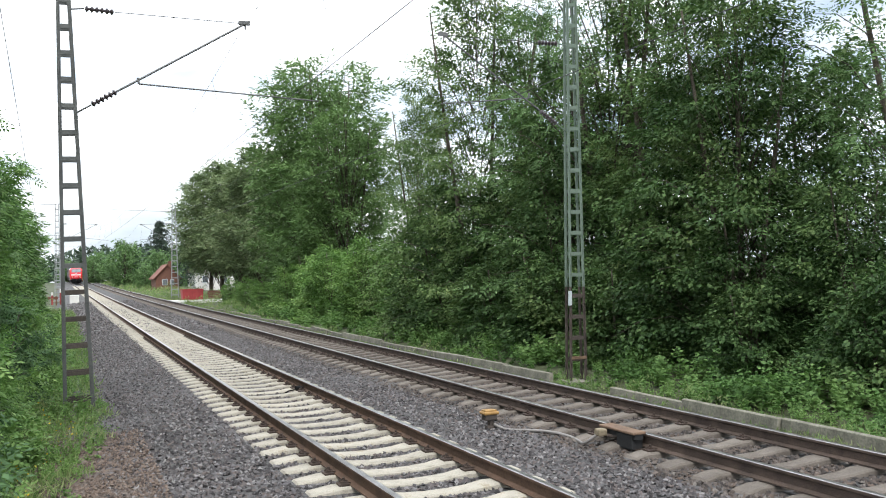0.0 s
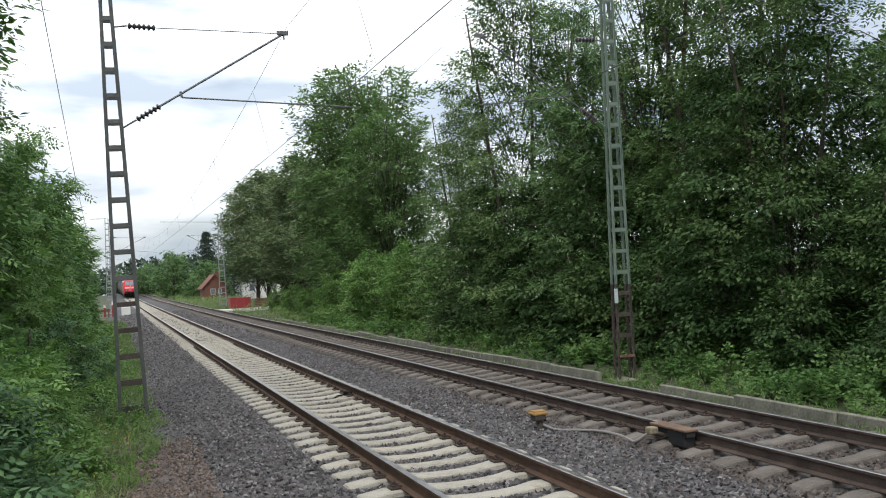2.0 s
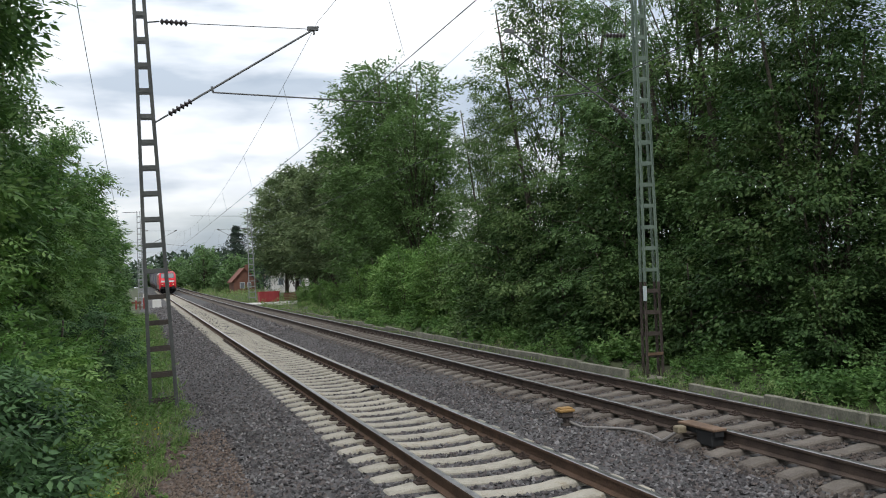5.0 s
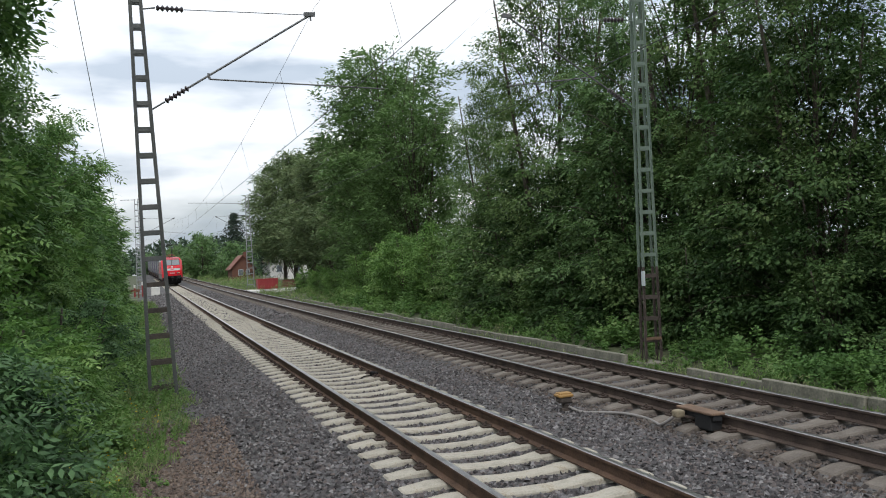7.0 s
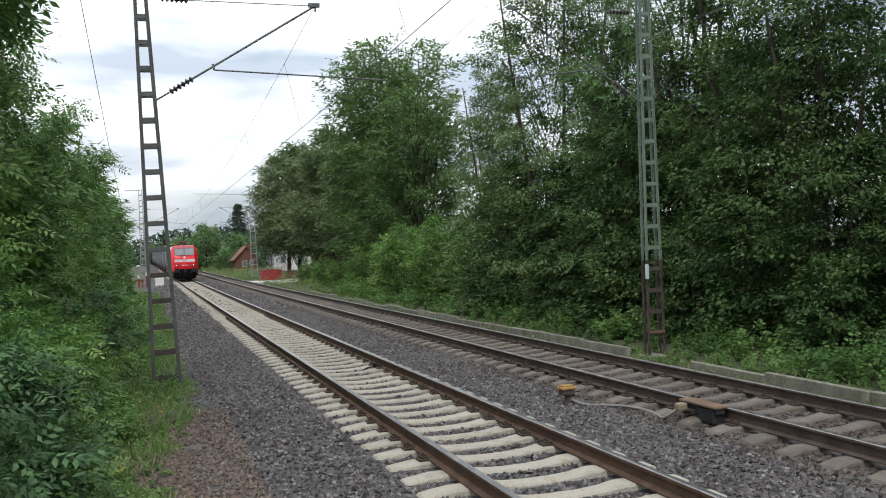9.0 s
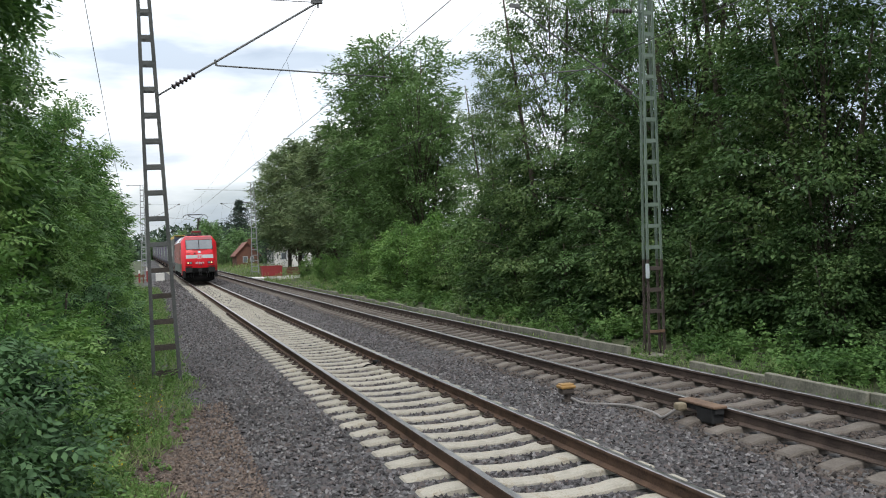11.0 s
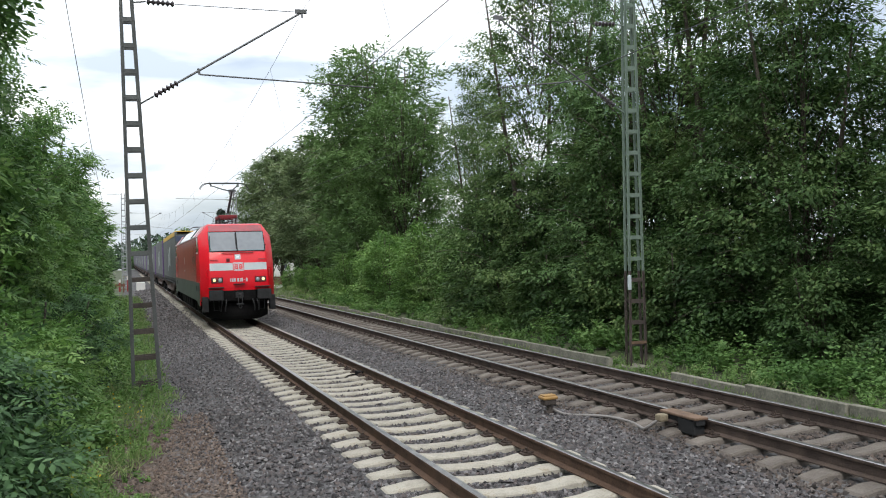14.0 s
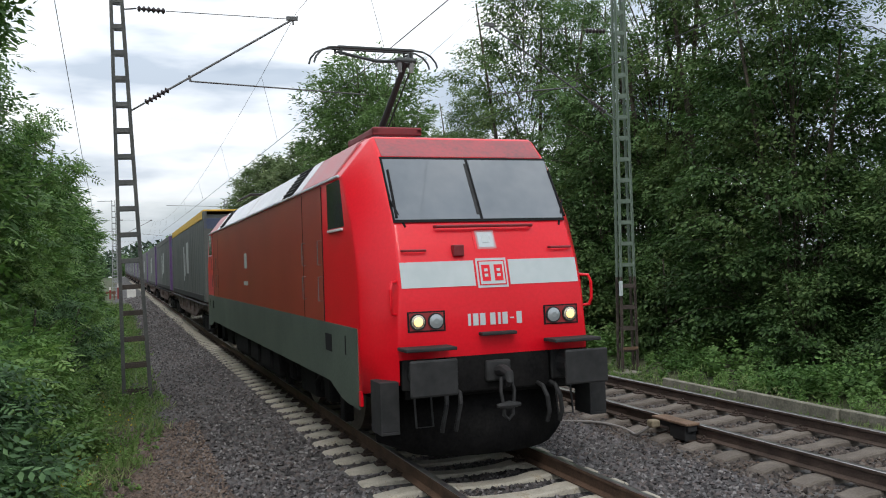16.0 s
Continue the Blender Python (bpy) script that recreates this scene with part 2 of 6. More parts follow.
def tube(path, r, n=8, cap=True):
    """A round bar along a path; r is one radius or one for each point."""
    rs = r if isinstance(r, (list, tuple)) else [r] * len(path)
    P = [Vector(p) for p in path]
    v, f = [], []
    up = None
    for i, p in enumerate(P):
        d = (P[min(i + 1, len(P) - 1)] - P[max(i - 1, 0)]).normalized()
        if up is None:
            up = d.orthogonal().normalized()
        up = (up - d * up.dot(d)).normalized()
        w = d.cross(up)
        for k in range(n):
            a = 2 * math.pi * k / n
            v.append(tuple(p + rs[i] * (math.cos(a) * up + math.sin(a) * w)))
    for i in range(len(P) - 1):
        for k in range(n):
            f.append((i * n + k, i * n + (k + 1) % n, (i + 1) * n + (k + 1) % n, (i + 1) * n + k))
    if cap:
        f.append(tuple(range(n - 1, -1, -1)))
        f.append(tuple((len(P) - 1) * n + k for k in range(n)))
    return v, f


def bar(p, q, w, h=None):
    """A flat or square bar from p to q."""
    p, q = Vector(p), Vector(q)
    h = h or w
    d = (q - p).normalized()
    s = d.cross(Vector((0, 0, 1))) if abs(d.z) < 0.99 else Vector((1, 0, 0))
    s.normalize()
    u = s.cross(d)
    v = [tuple(e + s * a * w / 2 + u * b * h / 2) for e in (p, q) for a, b in ((-1, -1), (1, -1), (1, 1), (-1, 1))]
    return v, [(3, 2, 1, 0), (4, 5, 6, 7), (0, 1, 5, 4), (1, 2, 6, 5), (2, 3, 7, 6), (3, 0, 4, 7)]


def prism(profile, ys, warp=False):
    """A closed x-z outline drawn out along y."""
    v, f = [], []
    n = len(profile)
    for y in ys:
        v += [(x + (bend(y) if warp else 0), y, z + (rise(y) if warp else 0)) for x, z in profile]
    for i in range(len(ys) - 1):
        for k in range(n):
            f.append((i * n + k, i * n + (k + 1) % n, (i + 1) * n + (k + 1) % n, (i + 1) * n + k))
    f += [tuple(range(n)), tuple((len(ys) - 1) * n + k for k in range(n - 1, -1, -1))]
    return v, f


def mesh(name, geo, *mats, smooth=False, normals=True):
    me = bpy.data.meshes.new(name)
    me.from_pydata([tuple(p) for p in geo[0]], [], geo[1])
    if normals:
        bm = bmesh.new()
        bm.from_mesh(me)
        bmesh.ops.recalc_face_normals(bm, faces=bm.faces)
        bm.to_mesh(me)
        bm.free()
    for m in mats:
        me.materials.append(m)
    if smooth:
        me.polygons.foreach_set("use_smooth", [True] * len(me.polygons))
    return me


def part(name, geo, material, parent=None, label="", smooth=False):
    ob = new(name, mesh(name, geo, material, smooth=smooth))
    ob.parent = parent
    return tagged(ob, label)


def thing(name, label, category, m=None, group=""):
    ob = new(name)
    ob.empty_display_size = 0.2
    if m is not None:
        ob.matrix_basis = m
    return tagged(ob, label, category, group)


def quick_mesh(name, V, F, material):
    """A large mesh from arrays: V (n, 3), F (m, k)."""
    me = bpy.data.meshes.new(name)
    V, F = np.asarray(V, dtype=np.float32), np.asarray(F, dtype=np.int32)
    k = F.shape[1]
    me.vertices.add(len(V))
    me.vertices.foreach_set("co", V.ravel())
    me.loops.add(F.size)
    me.loops.foreach_set("vertex_index", F.ravel())
    me.polygons.add(len(F))
    me.polygons.foreach_set("loop_start", np.arange(0, F.size, k, dtype=np.int32))
    me.polygons.foreach_set("loop_total", np.full(len(F), k, dtype=np.int32))
    me.materials.append(material)
    me.update(calc_edges=True)
    return me


# ---- ground and track bed ----
STATIONS = [-60, -30, -10, 0] + list(range(5, 125, 5)) + list(range(130, 271, 10)) + [320, 400, 600, 1000, 2000, 4000]


def sheet(name, cols, material, label, stations=STATIONS, lump=0.0, seed=0):
    """A strip of ground: cols are (x, z) from left to right, carried along the line."""
    n = len(cols)
    V, F = [], []
    for y in stations:
        for j, (x, z) in enumerate(cols):
            b = bend(y) * max(0.0, 1 - abs(x) / 400)
            dz = lump * noise.noise((x * 0.4, y * 0.4, seed)) if 0 < j < n - 1 else 0
            V.append((x + b, y, z + rise(y) + dz))
    for i in range(len(stations) - 1):
        for j in range(n - 1):
            F.append((i * n + j, i * n + j + 1, (i + 1) * n + j + 1, (i + 1) * n + j))
    return tagged(new(name, mesh(name, (V, F), material, smooth=True, normals=False)), label, "ground", kind="structure")


sheet("ground", [(-3000, -0.8), (-300, -0.8), (-40, -0.7), (-12, -0.55), (-6, -0.5), (-3.4, -0.48), (0, -0.75), (5, -0.8), (6.6, -0.72), (7.2, -0.62), (9, -0.5), (12, -0.4), (40, -0.5), (300, -0.8), (3000, -0.8)], M_EARTH, "grassy dark earth ground reaching to the horizon", stations=[-3000, -300] + STATIONS)
BED = [(-4.3, -0.5), (-3.4, -0.36), (-2.6, -0.3), (-1.7, -0.24), (-1.3, -0.235), (0, -0.25), (1.3, -0.235), (2.0, -0.25), (2.7, -0.245), (3.98, -0.255), (5.3, -0.24), (5.7, -0.27), (6.3, -0.55), (6.9, -0.72)]
sheet("track_bed", BED, M_BED, "grey crushed stone track bed", lump=0.02, stations=[-60, -30, -10] + [i * 1.0 for i in range(0, 60)] + STATIONS[15:])


def litter_path():
    """Brown trodden strip between the weeds and the ballast, with ragged edges."""
    V, F = [], []
    ys = [-40.0, -20.0, -8.0] + [0.25 * i for i in range(76)]
    for i, y in enumerate(ys):
        w = 1.0 if y < 12.5 else max(0.12, 1 - (y - 12.5) / 6.5)
        x1 = -3.4 + 0.85 * w + 0.16 * noise.noise((y * 0.9, 2.0, 1.0)) + 0.09 * noise.noise((y * 3.3, 5.0, 1.0))
        for j in range(7):
            x = -4.25 + (x1 + 4.25) * j / 6
            z = float(np.interp(x, [p[0] for p in BED], [p[1] for p in BED]))
            V.append((x, y, z + rise(y) + (0.012 if j < 6 else -0.02) + 0.02 * noise.noise((x * 3, y * 3, 4.0))))
    for i in range(len(ys) - 1):
        for j in range(6):
            F.append((i * 7 + j, i * 7 + j + 1, i * 7 + j + 8, i * 7 + j + 7))
    tagged(new("litter_path", mesh("litter_path", (V, F), M_PATH, smooth=True, normals=False)), "brown leaf litter and fine gravel strip beside the ballast", "path", kind="structure")


litter_path()


# ---- tracks ----
RAIL = [(-0.075, -0.172), (0.075, -0.172), (0.075, -0.16), (0.012, -0.14), (0.01, -0.05), (0.036, -0.036), (0.036, -0.008), (0.028, 0.0), (-0.028, 0.0), (-0.036, -0.008), (-0.036, -0.036), (-0.01, -0.05), (-0.012, -0.14), (-0.075, -0.16)]
RAIL_Y = [-40, 0] + list(range(5, 261, 5)) + [300, 400, 600, 900]


def rail(x, name, material, parent, label):
    me = mesh(name, prism([(px + x, pz) for px, pz in RAIL], RAIL_Y, warp=True), material, M_TREAD)
    for p in me.polygons:
        zs = [me.vertices[i].co.z - rise(me.vertices[i].co.y) for i in p.vertices]
        if min(zs) > -0.01 and p.normal.z > 0.6:
            p.material_index = 1
    ob = new(name, me)
    ob.parent = parent
    return tagged(ob, label)


def sleeper_mesh(name, material, length, width, dip):
    """Concrete sleeper: high under the rails, lower in the middle, sloping ends."""
    xs = [-length / 2, -length / 2 + 0.03, -0.98, -0.55, -0.36, -0.15, 0.15, 0.36, 0.55, 0.98, length / 2 - 0.03, length / 2]
    zs = [-0.245, -0.215, -0.178, -0.178, -dip + 0.012, -dip, -dip, -dip + 0.012, -0.178, -0.178, -0.215, -0.245]
    V, F = [], []
    for x, z in zip(xs, zs):
        w = width * (0.43 if abs(x) < 0.4 else 0.5)
        V += [(x, -w - 0.03, -0.4), (x, -w, z - 0.02), (x, -w + 0.022, z), (x, w - 0.022, z), (x, w, z - 0.02), (x, w + 0.03, -0.4)]
    for i in range(len(xs) - 1):
        for k in range(5):
            F.append((i * 6 + k, i * 6 + k + 1, i * 6 + k + 7, i * 6 + k + 6))
    F += [tuple(range(6)), tuple(range(len(V) - 1, len(V) - 7, -1))]
    return mesh(name, (V, F), material)


def clip_geo(side):
    """Rail fastening: guide plate, spring clip and bolt beside the rail foot."""
    s = side
    g = [rbox(min(s * 0.075, s * 0.19), max(s * 0.075, s * 0.19), -0.075, 0.075, -0.178, -0.155, 0.004, 1)]
    g.append(tube([(s * 0.06, -0.055, -0.145), (s * 0.13, -0.07, -0.13), (s * 0.165, -0.03, -0.14), (s * 0.12, 0.0, -0.125), (s * 0.165, 0.03, -0.14), (s * 0.13, 0.07, -0.13), (s * 0.06, 0.055, -0.145)], 0.009, 5))
    g.append(tube([(s * 0.125, 0, -0.16), (s * 0.125, 0, -0.095)], 0.016, 6))
    return join(*g)


def track(name, x, rail_mat, label):
    base = thing(name, label, "railway track", pose(0, 0, 0))
    base["kind"] = "structure"
    rail(x - 0.753, "rail", rail_mat, base, "brown rusted steel rail with a polished tread")
    rail(x + 0.753, "rail", rail_mat, base, "brown rusted steel rail with a polished tread")
    return base


def lay_sleepers(base, x, first, step, count, near, far, me_sleeper, jitter):
    rnd = random.Random(int(first * 100))
    clips = {s: mesh("rail_clip", clip_geo(s), M_CLIP) for s in (-1, 1)}
    far_geo = [tuple(v.co) for v in me_sleeper.vertices], [tuple(p.vertices) for p in me_sleeper.polygons]
    V, F = [], []
    for i in range(count):
        y = first + i * step
        m = pose(x + bend(y), y, rise(y) + rnd.uniform(-0.004, 0.004), 0, 0, rnd.uniform(-jitter, jitter))
        if near <= i < far:
            ob = new("sleeper", me_sleeper)
            ob.parent = base
            ob.matrix_basis = m
            if i < near + 44:
                for rx in (-0.753, 0.753):
                    for s in (-1, 1):
                        c = new("rail_clip", clips[s])
                        c.parent = ob
                        c.matrix_basis = pose(rx, 0, 0)
        else:
            n = len(V)
            V += [tuple(m @ Vector(p)) for p in far_geo[0]]
            F += [tuple(k + n for k in q) for q in far_geo[1]]
    far = part("far_sleepers", (V, F), me_sleeper.materials[0], base)
    tagged(far, kind="stuff")


SLEEPER_NEW = sleeper_mesh("sleeper", M_SLEEPER, 2.6, 0.27, 0.215)
SLEEPER_OLD = sleeper_mesh("sleeper", M_SLEEPER_OLD, 2.4, 0.26, 0.215)
track_near = track("track_1", 0.0, M_RAIL, "railway track with pale new concrete sleepers")
track_far = track("track_2", 3.983, M_RAIL_OLD, "older railway track with dark weathered concrete sleepers")


# ---- overhead line masts ----
def lattice_mast(name, label, m, material, height, w0, w1, rungs, depth=0.28, group="overhead line masts", rusted=0.0):
    """Two tapering channel legs joined by flat rungs on both faces."""
    mast = thing(name, label, "mast", m, group)

    def half(z):
        return (w0 + (w1 - w0) * z / height) / 2
    def leg(s, z0, z1):
        g = []
        for e in (-1, 1):
            p = (s * half(z0), e * depth / 2 * (1 - 0.3 * z0 / height), z0)
            q = (s * half(z1), e * depth / 2 * (1 - 0.3 * z1 / height), z1)
            g += [bar(p, q, 0.012, 0.075), bar(p, q, 0.07, 0.02)]
        return join(*g)
    for s in (-1, 1):
        if rusted:
            part("leg_foot", leg(s, 0, rusted), M_RUST_PAINT, mast, "rust-browned lower leg")
        part("leg", leg(s, rusted, height), material, mast)
    for z in rungs:
        t = 1 - 0.3 * z / height
        for e in (-1, 1):
            part("rung", rbox(-half(z) - 0.02, half(z) + 0.02, e * depth / 2 * t - 0.008, e * depth / 2 * t + 0.008, z - 0.045, z + 0.045, 0.004, 1), M_RUST_PAINT if z < 2.4 and height < 10 else material, mast)
    part("footing", rbox(-w0 / 2 - 0.15, w0 / 2 + 0.15, -0.35, 0.35, -0.5, 0.03, 0.03), M_CONC, mast, "grey concrete footing")
    return mast


def insulator(p, q, sheds=6, r=0.065):
    """Ribbed rod insulator between two points."""
    p, q = Vector(p), Vector(q)
    pts, rs = [], []
    for i in range(sheds):
        for k, rr in ((0.15, 0.4), (0.45, 1.0), (0.6, 1.0), (0.9, 0.4)):
            pts.append(tuple(p.lerp(q, (i + k) / sheds)))
            rs.append(r * rr)
    return tube(pts, rs, 9)


def cantilever(mast, side, zi, zt, xt, zj, xj, xe, ze, material):
    """Sloping tube with insulator, top stay with insulator, registration arm. side: +1 reaches to +x."""
    a, b = Vector((side * 0.17, 0, zi)), Vector((side * xt, 0, zt))
    d = (b - a).normalized()
    part("bracket", tube([tuple(a), tuple(a + d * 0.3)], 0.018, 6), material, mast)
    part("insulator", insulator(a + d * 0.3, a + d * 0.85), M_INSUL, mast, "dark ribbed porcelain insulator")
    part("strut", tube([tuple(a + d * 0.85), tuple(b + d * 0.12)], 0.022, 8), M_TUBE, mast, "sloping grey steel tube")
    c = Vector((side * 0.12, 0, zt + 0.06))
    part("top_bracket", tube([tuple(c), tuple(c + Vector((side * 0.25, 0, 0.03)))], 0.016, 6), material, mast)
    part("insulator", insulator(c + Vector((side * 0.25, 0, 0.03)), c + Vector((side * 0.8, 0, 0.0))), M_INSUL, mast, "dark ribbed porcelain insulator")
    part("top_stay", tube([tuple(c + Vector((side * 0.8, 0, 0.0))), tuple(b)], 0.009, 5), M_WIRE, mast)
    part("wire_clamp", join(rbox(side * xt - 0.14, side * xt + 0.1, -0.03, 0.03, zt - 0.03, zt + 0.06, 0.01), tube([(side * xt, 0, zt + 0.02), (side * xt, 0, zt - 0.12)], 0.02, 6)), M_TUBE, mast)
    part("registration_arm", tube([(side * xj, 0, zj - 0.06), (side * xe, 0, ze)], [0.017, 0.014], 8), M_TUBE, mast)
    part("arm_hinge", tube([(side * (xj - 0.02), 0, zj + 0.06), (side * xj, 0, zj - 0.06)], 0.025, 6), M_TUBE, mast)


MAST_Y = 18.2
mast_l = lattice_mast("overhead_line_mast", "dark grey steel lattice mast standing in weeds beside the track", pose(-3.45, MAST_Y, -0.4, 0, -1.4, 0), M_MAST_DARK, 9.6, 0.50, 0.14, [0.32 + 0.5125 * i for i in range(18)])
cantilever(mast_l, 1, 5.85, 7.80, 3.49, 6.51, 1.33, 5.0, 6.22, M_MAST_DARK)
mast_r = lattice_mast("overhead_line_mast", "grey-green painted steel lattice mast beside the old track", at(7.70, MAST_Y, -0.6) @ pose(0, 0, 0, 0, 0.7, 0), M_MAST_GREEN, 9.8, 0.42, 0.22, [0.55 + 0.51 * i for i in range(18)], 0.2, rusted=2.3)
cantilever(mast_r, -1, 6.1, 8.15, 3.4, 6.9, 1.2, 3.5, 6.55, M_MAST_GREEN)


# ---- foliage ----
def leaf_cloud(P, D, size, rng, aspect=0.5, droop=0.3, simple=False, wobble=0.75, roll=0.55):
    """Folded leaf blades at the points P that lean outwards along D; simple ones are one triangle each."""
    n = len(P)
    a = D + rng.normal(0, wobble, (n, 3))
    a[:, 2] -= droop
    a /= np.linalg.norm(a, axis=1)[:, None] + 1e-9
    u = rng.normal(0, roll, (n, 3)) + np.array([0, 0, 1.0])
    s = np.cross(a, u)
    s /= np.linalg.norm(s, axis=1)[:, None] + 1e-9
    nrm = np.cross(s, a)
    L = (size * rng.uniform(0.6, 1.35, n))[:, None]
    if simple:
        V = np.stack([P + s * L * aspect * 0.45, P + a * L, P - s * L * aspect * 0.45], 1).reshape(-1, 3)
        return V, np.arange(n * 3).reshape(-1, 3)
    mid = P + a * L * 0.45
    V = np.stack([P, mid + s * L * aspect * 0.5 + nrm * L * 0.07, P + a * L, mid - s * L * aspect * 0.5 + nrm * L * 0.07], 1).reshape(-1, 3)
    i = np.arange(n)[:, None] * 4
    F = np.concatenate([i + np.array([[0, 1, 2]]), i + np.array([[0, 2, 3]])], 0)
    return V, F


def spray_cloud(P, D, size, rng, leaflets=7, droop=0.3):
    """Feathered leaves: narrow leaflets in pairs along a drooping stalk."""
    n = len(P)
    a = D + rng.normal(0, 0.6, (n, 3))
    a[:, 2] -= droop
    a /= np.linalg.norm(a, axis=1)[:, None] + 1e-9
    s = np.cross(a, rng.normal(0, 0.35, (n, 3)) + np.array([0, 0, 1.0]))
    s /= np.linalg.norm(s, axis=1)[:, None] + 1e-9
    nrm = np.cross(s, a)
    L = (size * rng.uniform(0.7, 1.3, n))[:, None]
    Vs = []
    for i in range(leaflets):
        pair, side = i // 2, (-1, 1)[i % 2]
        tip = i == leaflets - 1
        k = 0.25 + 0.3 * pair
        base = P + a * L * k - nrm * L * 0.1 * k * k
        d = a if tip else a * 0.45 + s * side * 0.9 - nrm * 0.15
        w = s if tip else np.cross(d, nrm)
        l = L * (0.5 if tip else 0.46)
        Vs.append(np.stack([base, base + d * l * 0.45 + w * l * 0.21, base + d * l - nrm * l * 0.1, base + d * l * 0.45 - w * l * 0.21], 1))
    V = np.stack(Vs, 1).reshape(-1, 3)
    q = np.arange(n * leaflets)[:, None] * 4
    return V, np.concatenate([q + np.array([[0, 1, 2]]), q + np.array([[0, 2, 3]])], 0)


def crown_points(rng, n, h0, h1, rad, boughs, shape, tuft_r, low=1.0, lift=0.6, fan=0.32, tufts=15, inner=0.3):
    """Leaf places in tufts along arching boughs that fan out and droop at their edges; also gives the boughs' curves."""
    u = ((np.arange(boughs) + rng.uniform(0, 1, boughs)) / boughs) ** low
    R = np.interp(u, *shape) * rad * rng.uniform(0.62, 1.1, boughs)
    az = np.arange(boughs) * 2.39996 + rng.normal(0, 0.35, boughs)
    tip = np.stack([R * np.cos(az), R * np.sin(az), h0 + (h1 - h0) * u], 1)
    zb = np.maximum(np.minimum(0.3, h1 * 0.1), tip[:, 2] - (lift + 0.9 * u ** 3) * (0.35 * rad + R))
    base = np.stack([0.1 * tip[:, 0], 0.1 * tip[:, 1], zb], 1)
    L = np.linalg.norm(tip - base, axis=1)
    side = np.stack([-np.sin(az), np.cos(az), 0 * az], 1)

    def along(k, q):
        p = base[k] + (tip[k] - base[k]) * q[:, None]
        p[:, 2] += L[k] * (0.16 * np.sin(np.pi * np.clip(q, 0, 1)) - 0.1 * q ** 3)
        return p
    kt = np.repeat(np.arange(boughs), tufts)
    m = len(kt)
    q = inner + (1.04 - inner) * rng.uniform(0, 1, m) ** 0.7
    lat = rng.uniform(-1, 1, m) * fan * L[kt] * np.clip(1.25 - q, 0.2, 0.75) * 1.4
    T = along(kt, q) + side[kt] * lat[:, None]
    T[:, 2] -= 0.4 * np.abs(lat) + rng.normal(0, 0.25 * tuft_r, m)
    T[:, 2] = np.maximum(T[:, 2], 0.12)
    big = rng.uniform(0.6, 1.3, m)
    pick = rng.choice(m, n, p=big ** 2 / (big ** 2).sum())
    d = rng.normal(0, 1, (n, 3)) * np.array([1.0, 1.0, 0.45])
    P = T[pick] + d * (tuft_r * 0.55 * big[pick])[:, None]
    P[:, 2] -= 0.25 * np.hypot(d[:, 0], d[:, 1]) * tuft_r * 0.5
    P[:, 2] = np.maximum(P[:, 2], 0.03)
    out = np.stack([np.cos(az), np.sin(az), 0 * az], 1)[kt[pick]]
    D = d * 0.45 + out * 0.75 + side[kt[pick]] * np.sign(lat[pick])[:, None] * 0.35
    curves = [along(np.full(5, i), np.array([0.0, 0.25, 0.5, 0.75, 0.98])) for i in range(boughs)]
    return P, D, curves


OVAL = ([0, 0.12, 0.35, 0.65, 0.88, 1], [0.55, 0.85, 1.0, 0.9, 0.6, 0.2])
SPREAD = ([0, 0.12, 0.35, 0.55, 0.8, 1], [0.9, 1.0, 0.95, 0.8, 0.6, 0.25])
TALL = ([0, 0.1, 0.4, 0.75, 0.93, 1], [0.8, 0.97, 1.0, 0.95, 0.72, 0.35])
COLUMN = ([0, 0.1, 0.4, 0.8, 0.95, 1], [0.85, 1.0, 1.0, 1.0, 0.86, 0.6])
BUSH = ([0, 0.3, 0.6, 0.85, 1], [1.0, 1.0, 0.85, 0.6, 0.25])


def tree(name, label, category, m, seed, h, rad, h0, leaves, leaf, material, boughs=120, tuft_r=0.4, shape=OVAL, trunk=0.2, droop=0.3, aspect=0.5, group="trees beside the line", feathered=False, low=1.0, lift=0.6, fan=0.32, tufts=15, stems=1, inner=0.3, simple=False):
    """Trunk or several stems, arching limbs, and a crown of leaves in tufts along the limbs."""
    rng = np.random.default_rng(seed)
    t = thing(name, label, category, m, group)
    P, D, curves = crown_points(rng, leaves // 7 if feathered else leaves, h0, h, rad, boughs, shape, tuft_r, low, lift, fan, tufts, inner)
    V, F = spray_cloud(P, D, leaf, rng, 7, droop) if feathered else leaf_cloud(P, D, leaf, rng, aspect, droop, simple, 0.42, 0.32)
    ob = new("crown", quick_mesh("crown", V, F, material))
    ob.parent = t
    for k in range(stems):
        geos = []
        a, w = 2.4 * k + rng.uniform(0, 1), 0.0 if stems == 1 else rng.uniform(0.35, 0.6) * rad
        lean = rng.normal(0, 0.02, 2)
        top = h * (0.9 if k == 0 else rng.uniform(0.7, 0.88))
        spine = []
        for z in np.linspace(-0.3, top, 9):
            f = max(0.0, z / top) ** 0.8
            spine.append((lean[0] * z + w * f * math.cos(a), lean[1] * z + w * f * math.sin(a), float(z)))
        r0 = trunk if stems == 1 else trunk * 0.6
        geos.append(tube(spine, [r0 * (1.15 - i / 8.2) + 0.012 for i in range(9)], 9))
        for c in curves[k::stems]:
            r = max(0.008, trunk * 0.018 * (1.0 + float(np.linalg.norm(c[-1] - c[0]))))
            geos.append(tube([tuple(p) for p in c], [r * 1.7, r * 1.3, r, r * 0.65, r * 0.3], 5))
        part("trunk" if k == 0 else "stem", join(*geos), M_BARK, t, smooth=True)
    return t


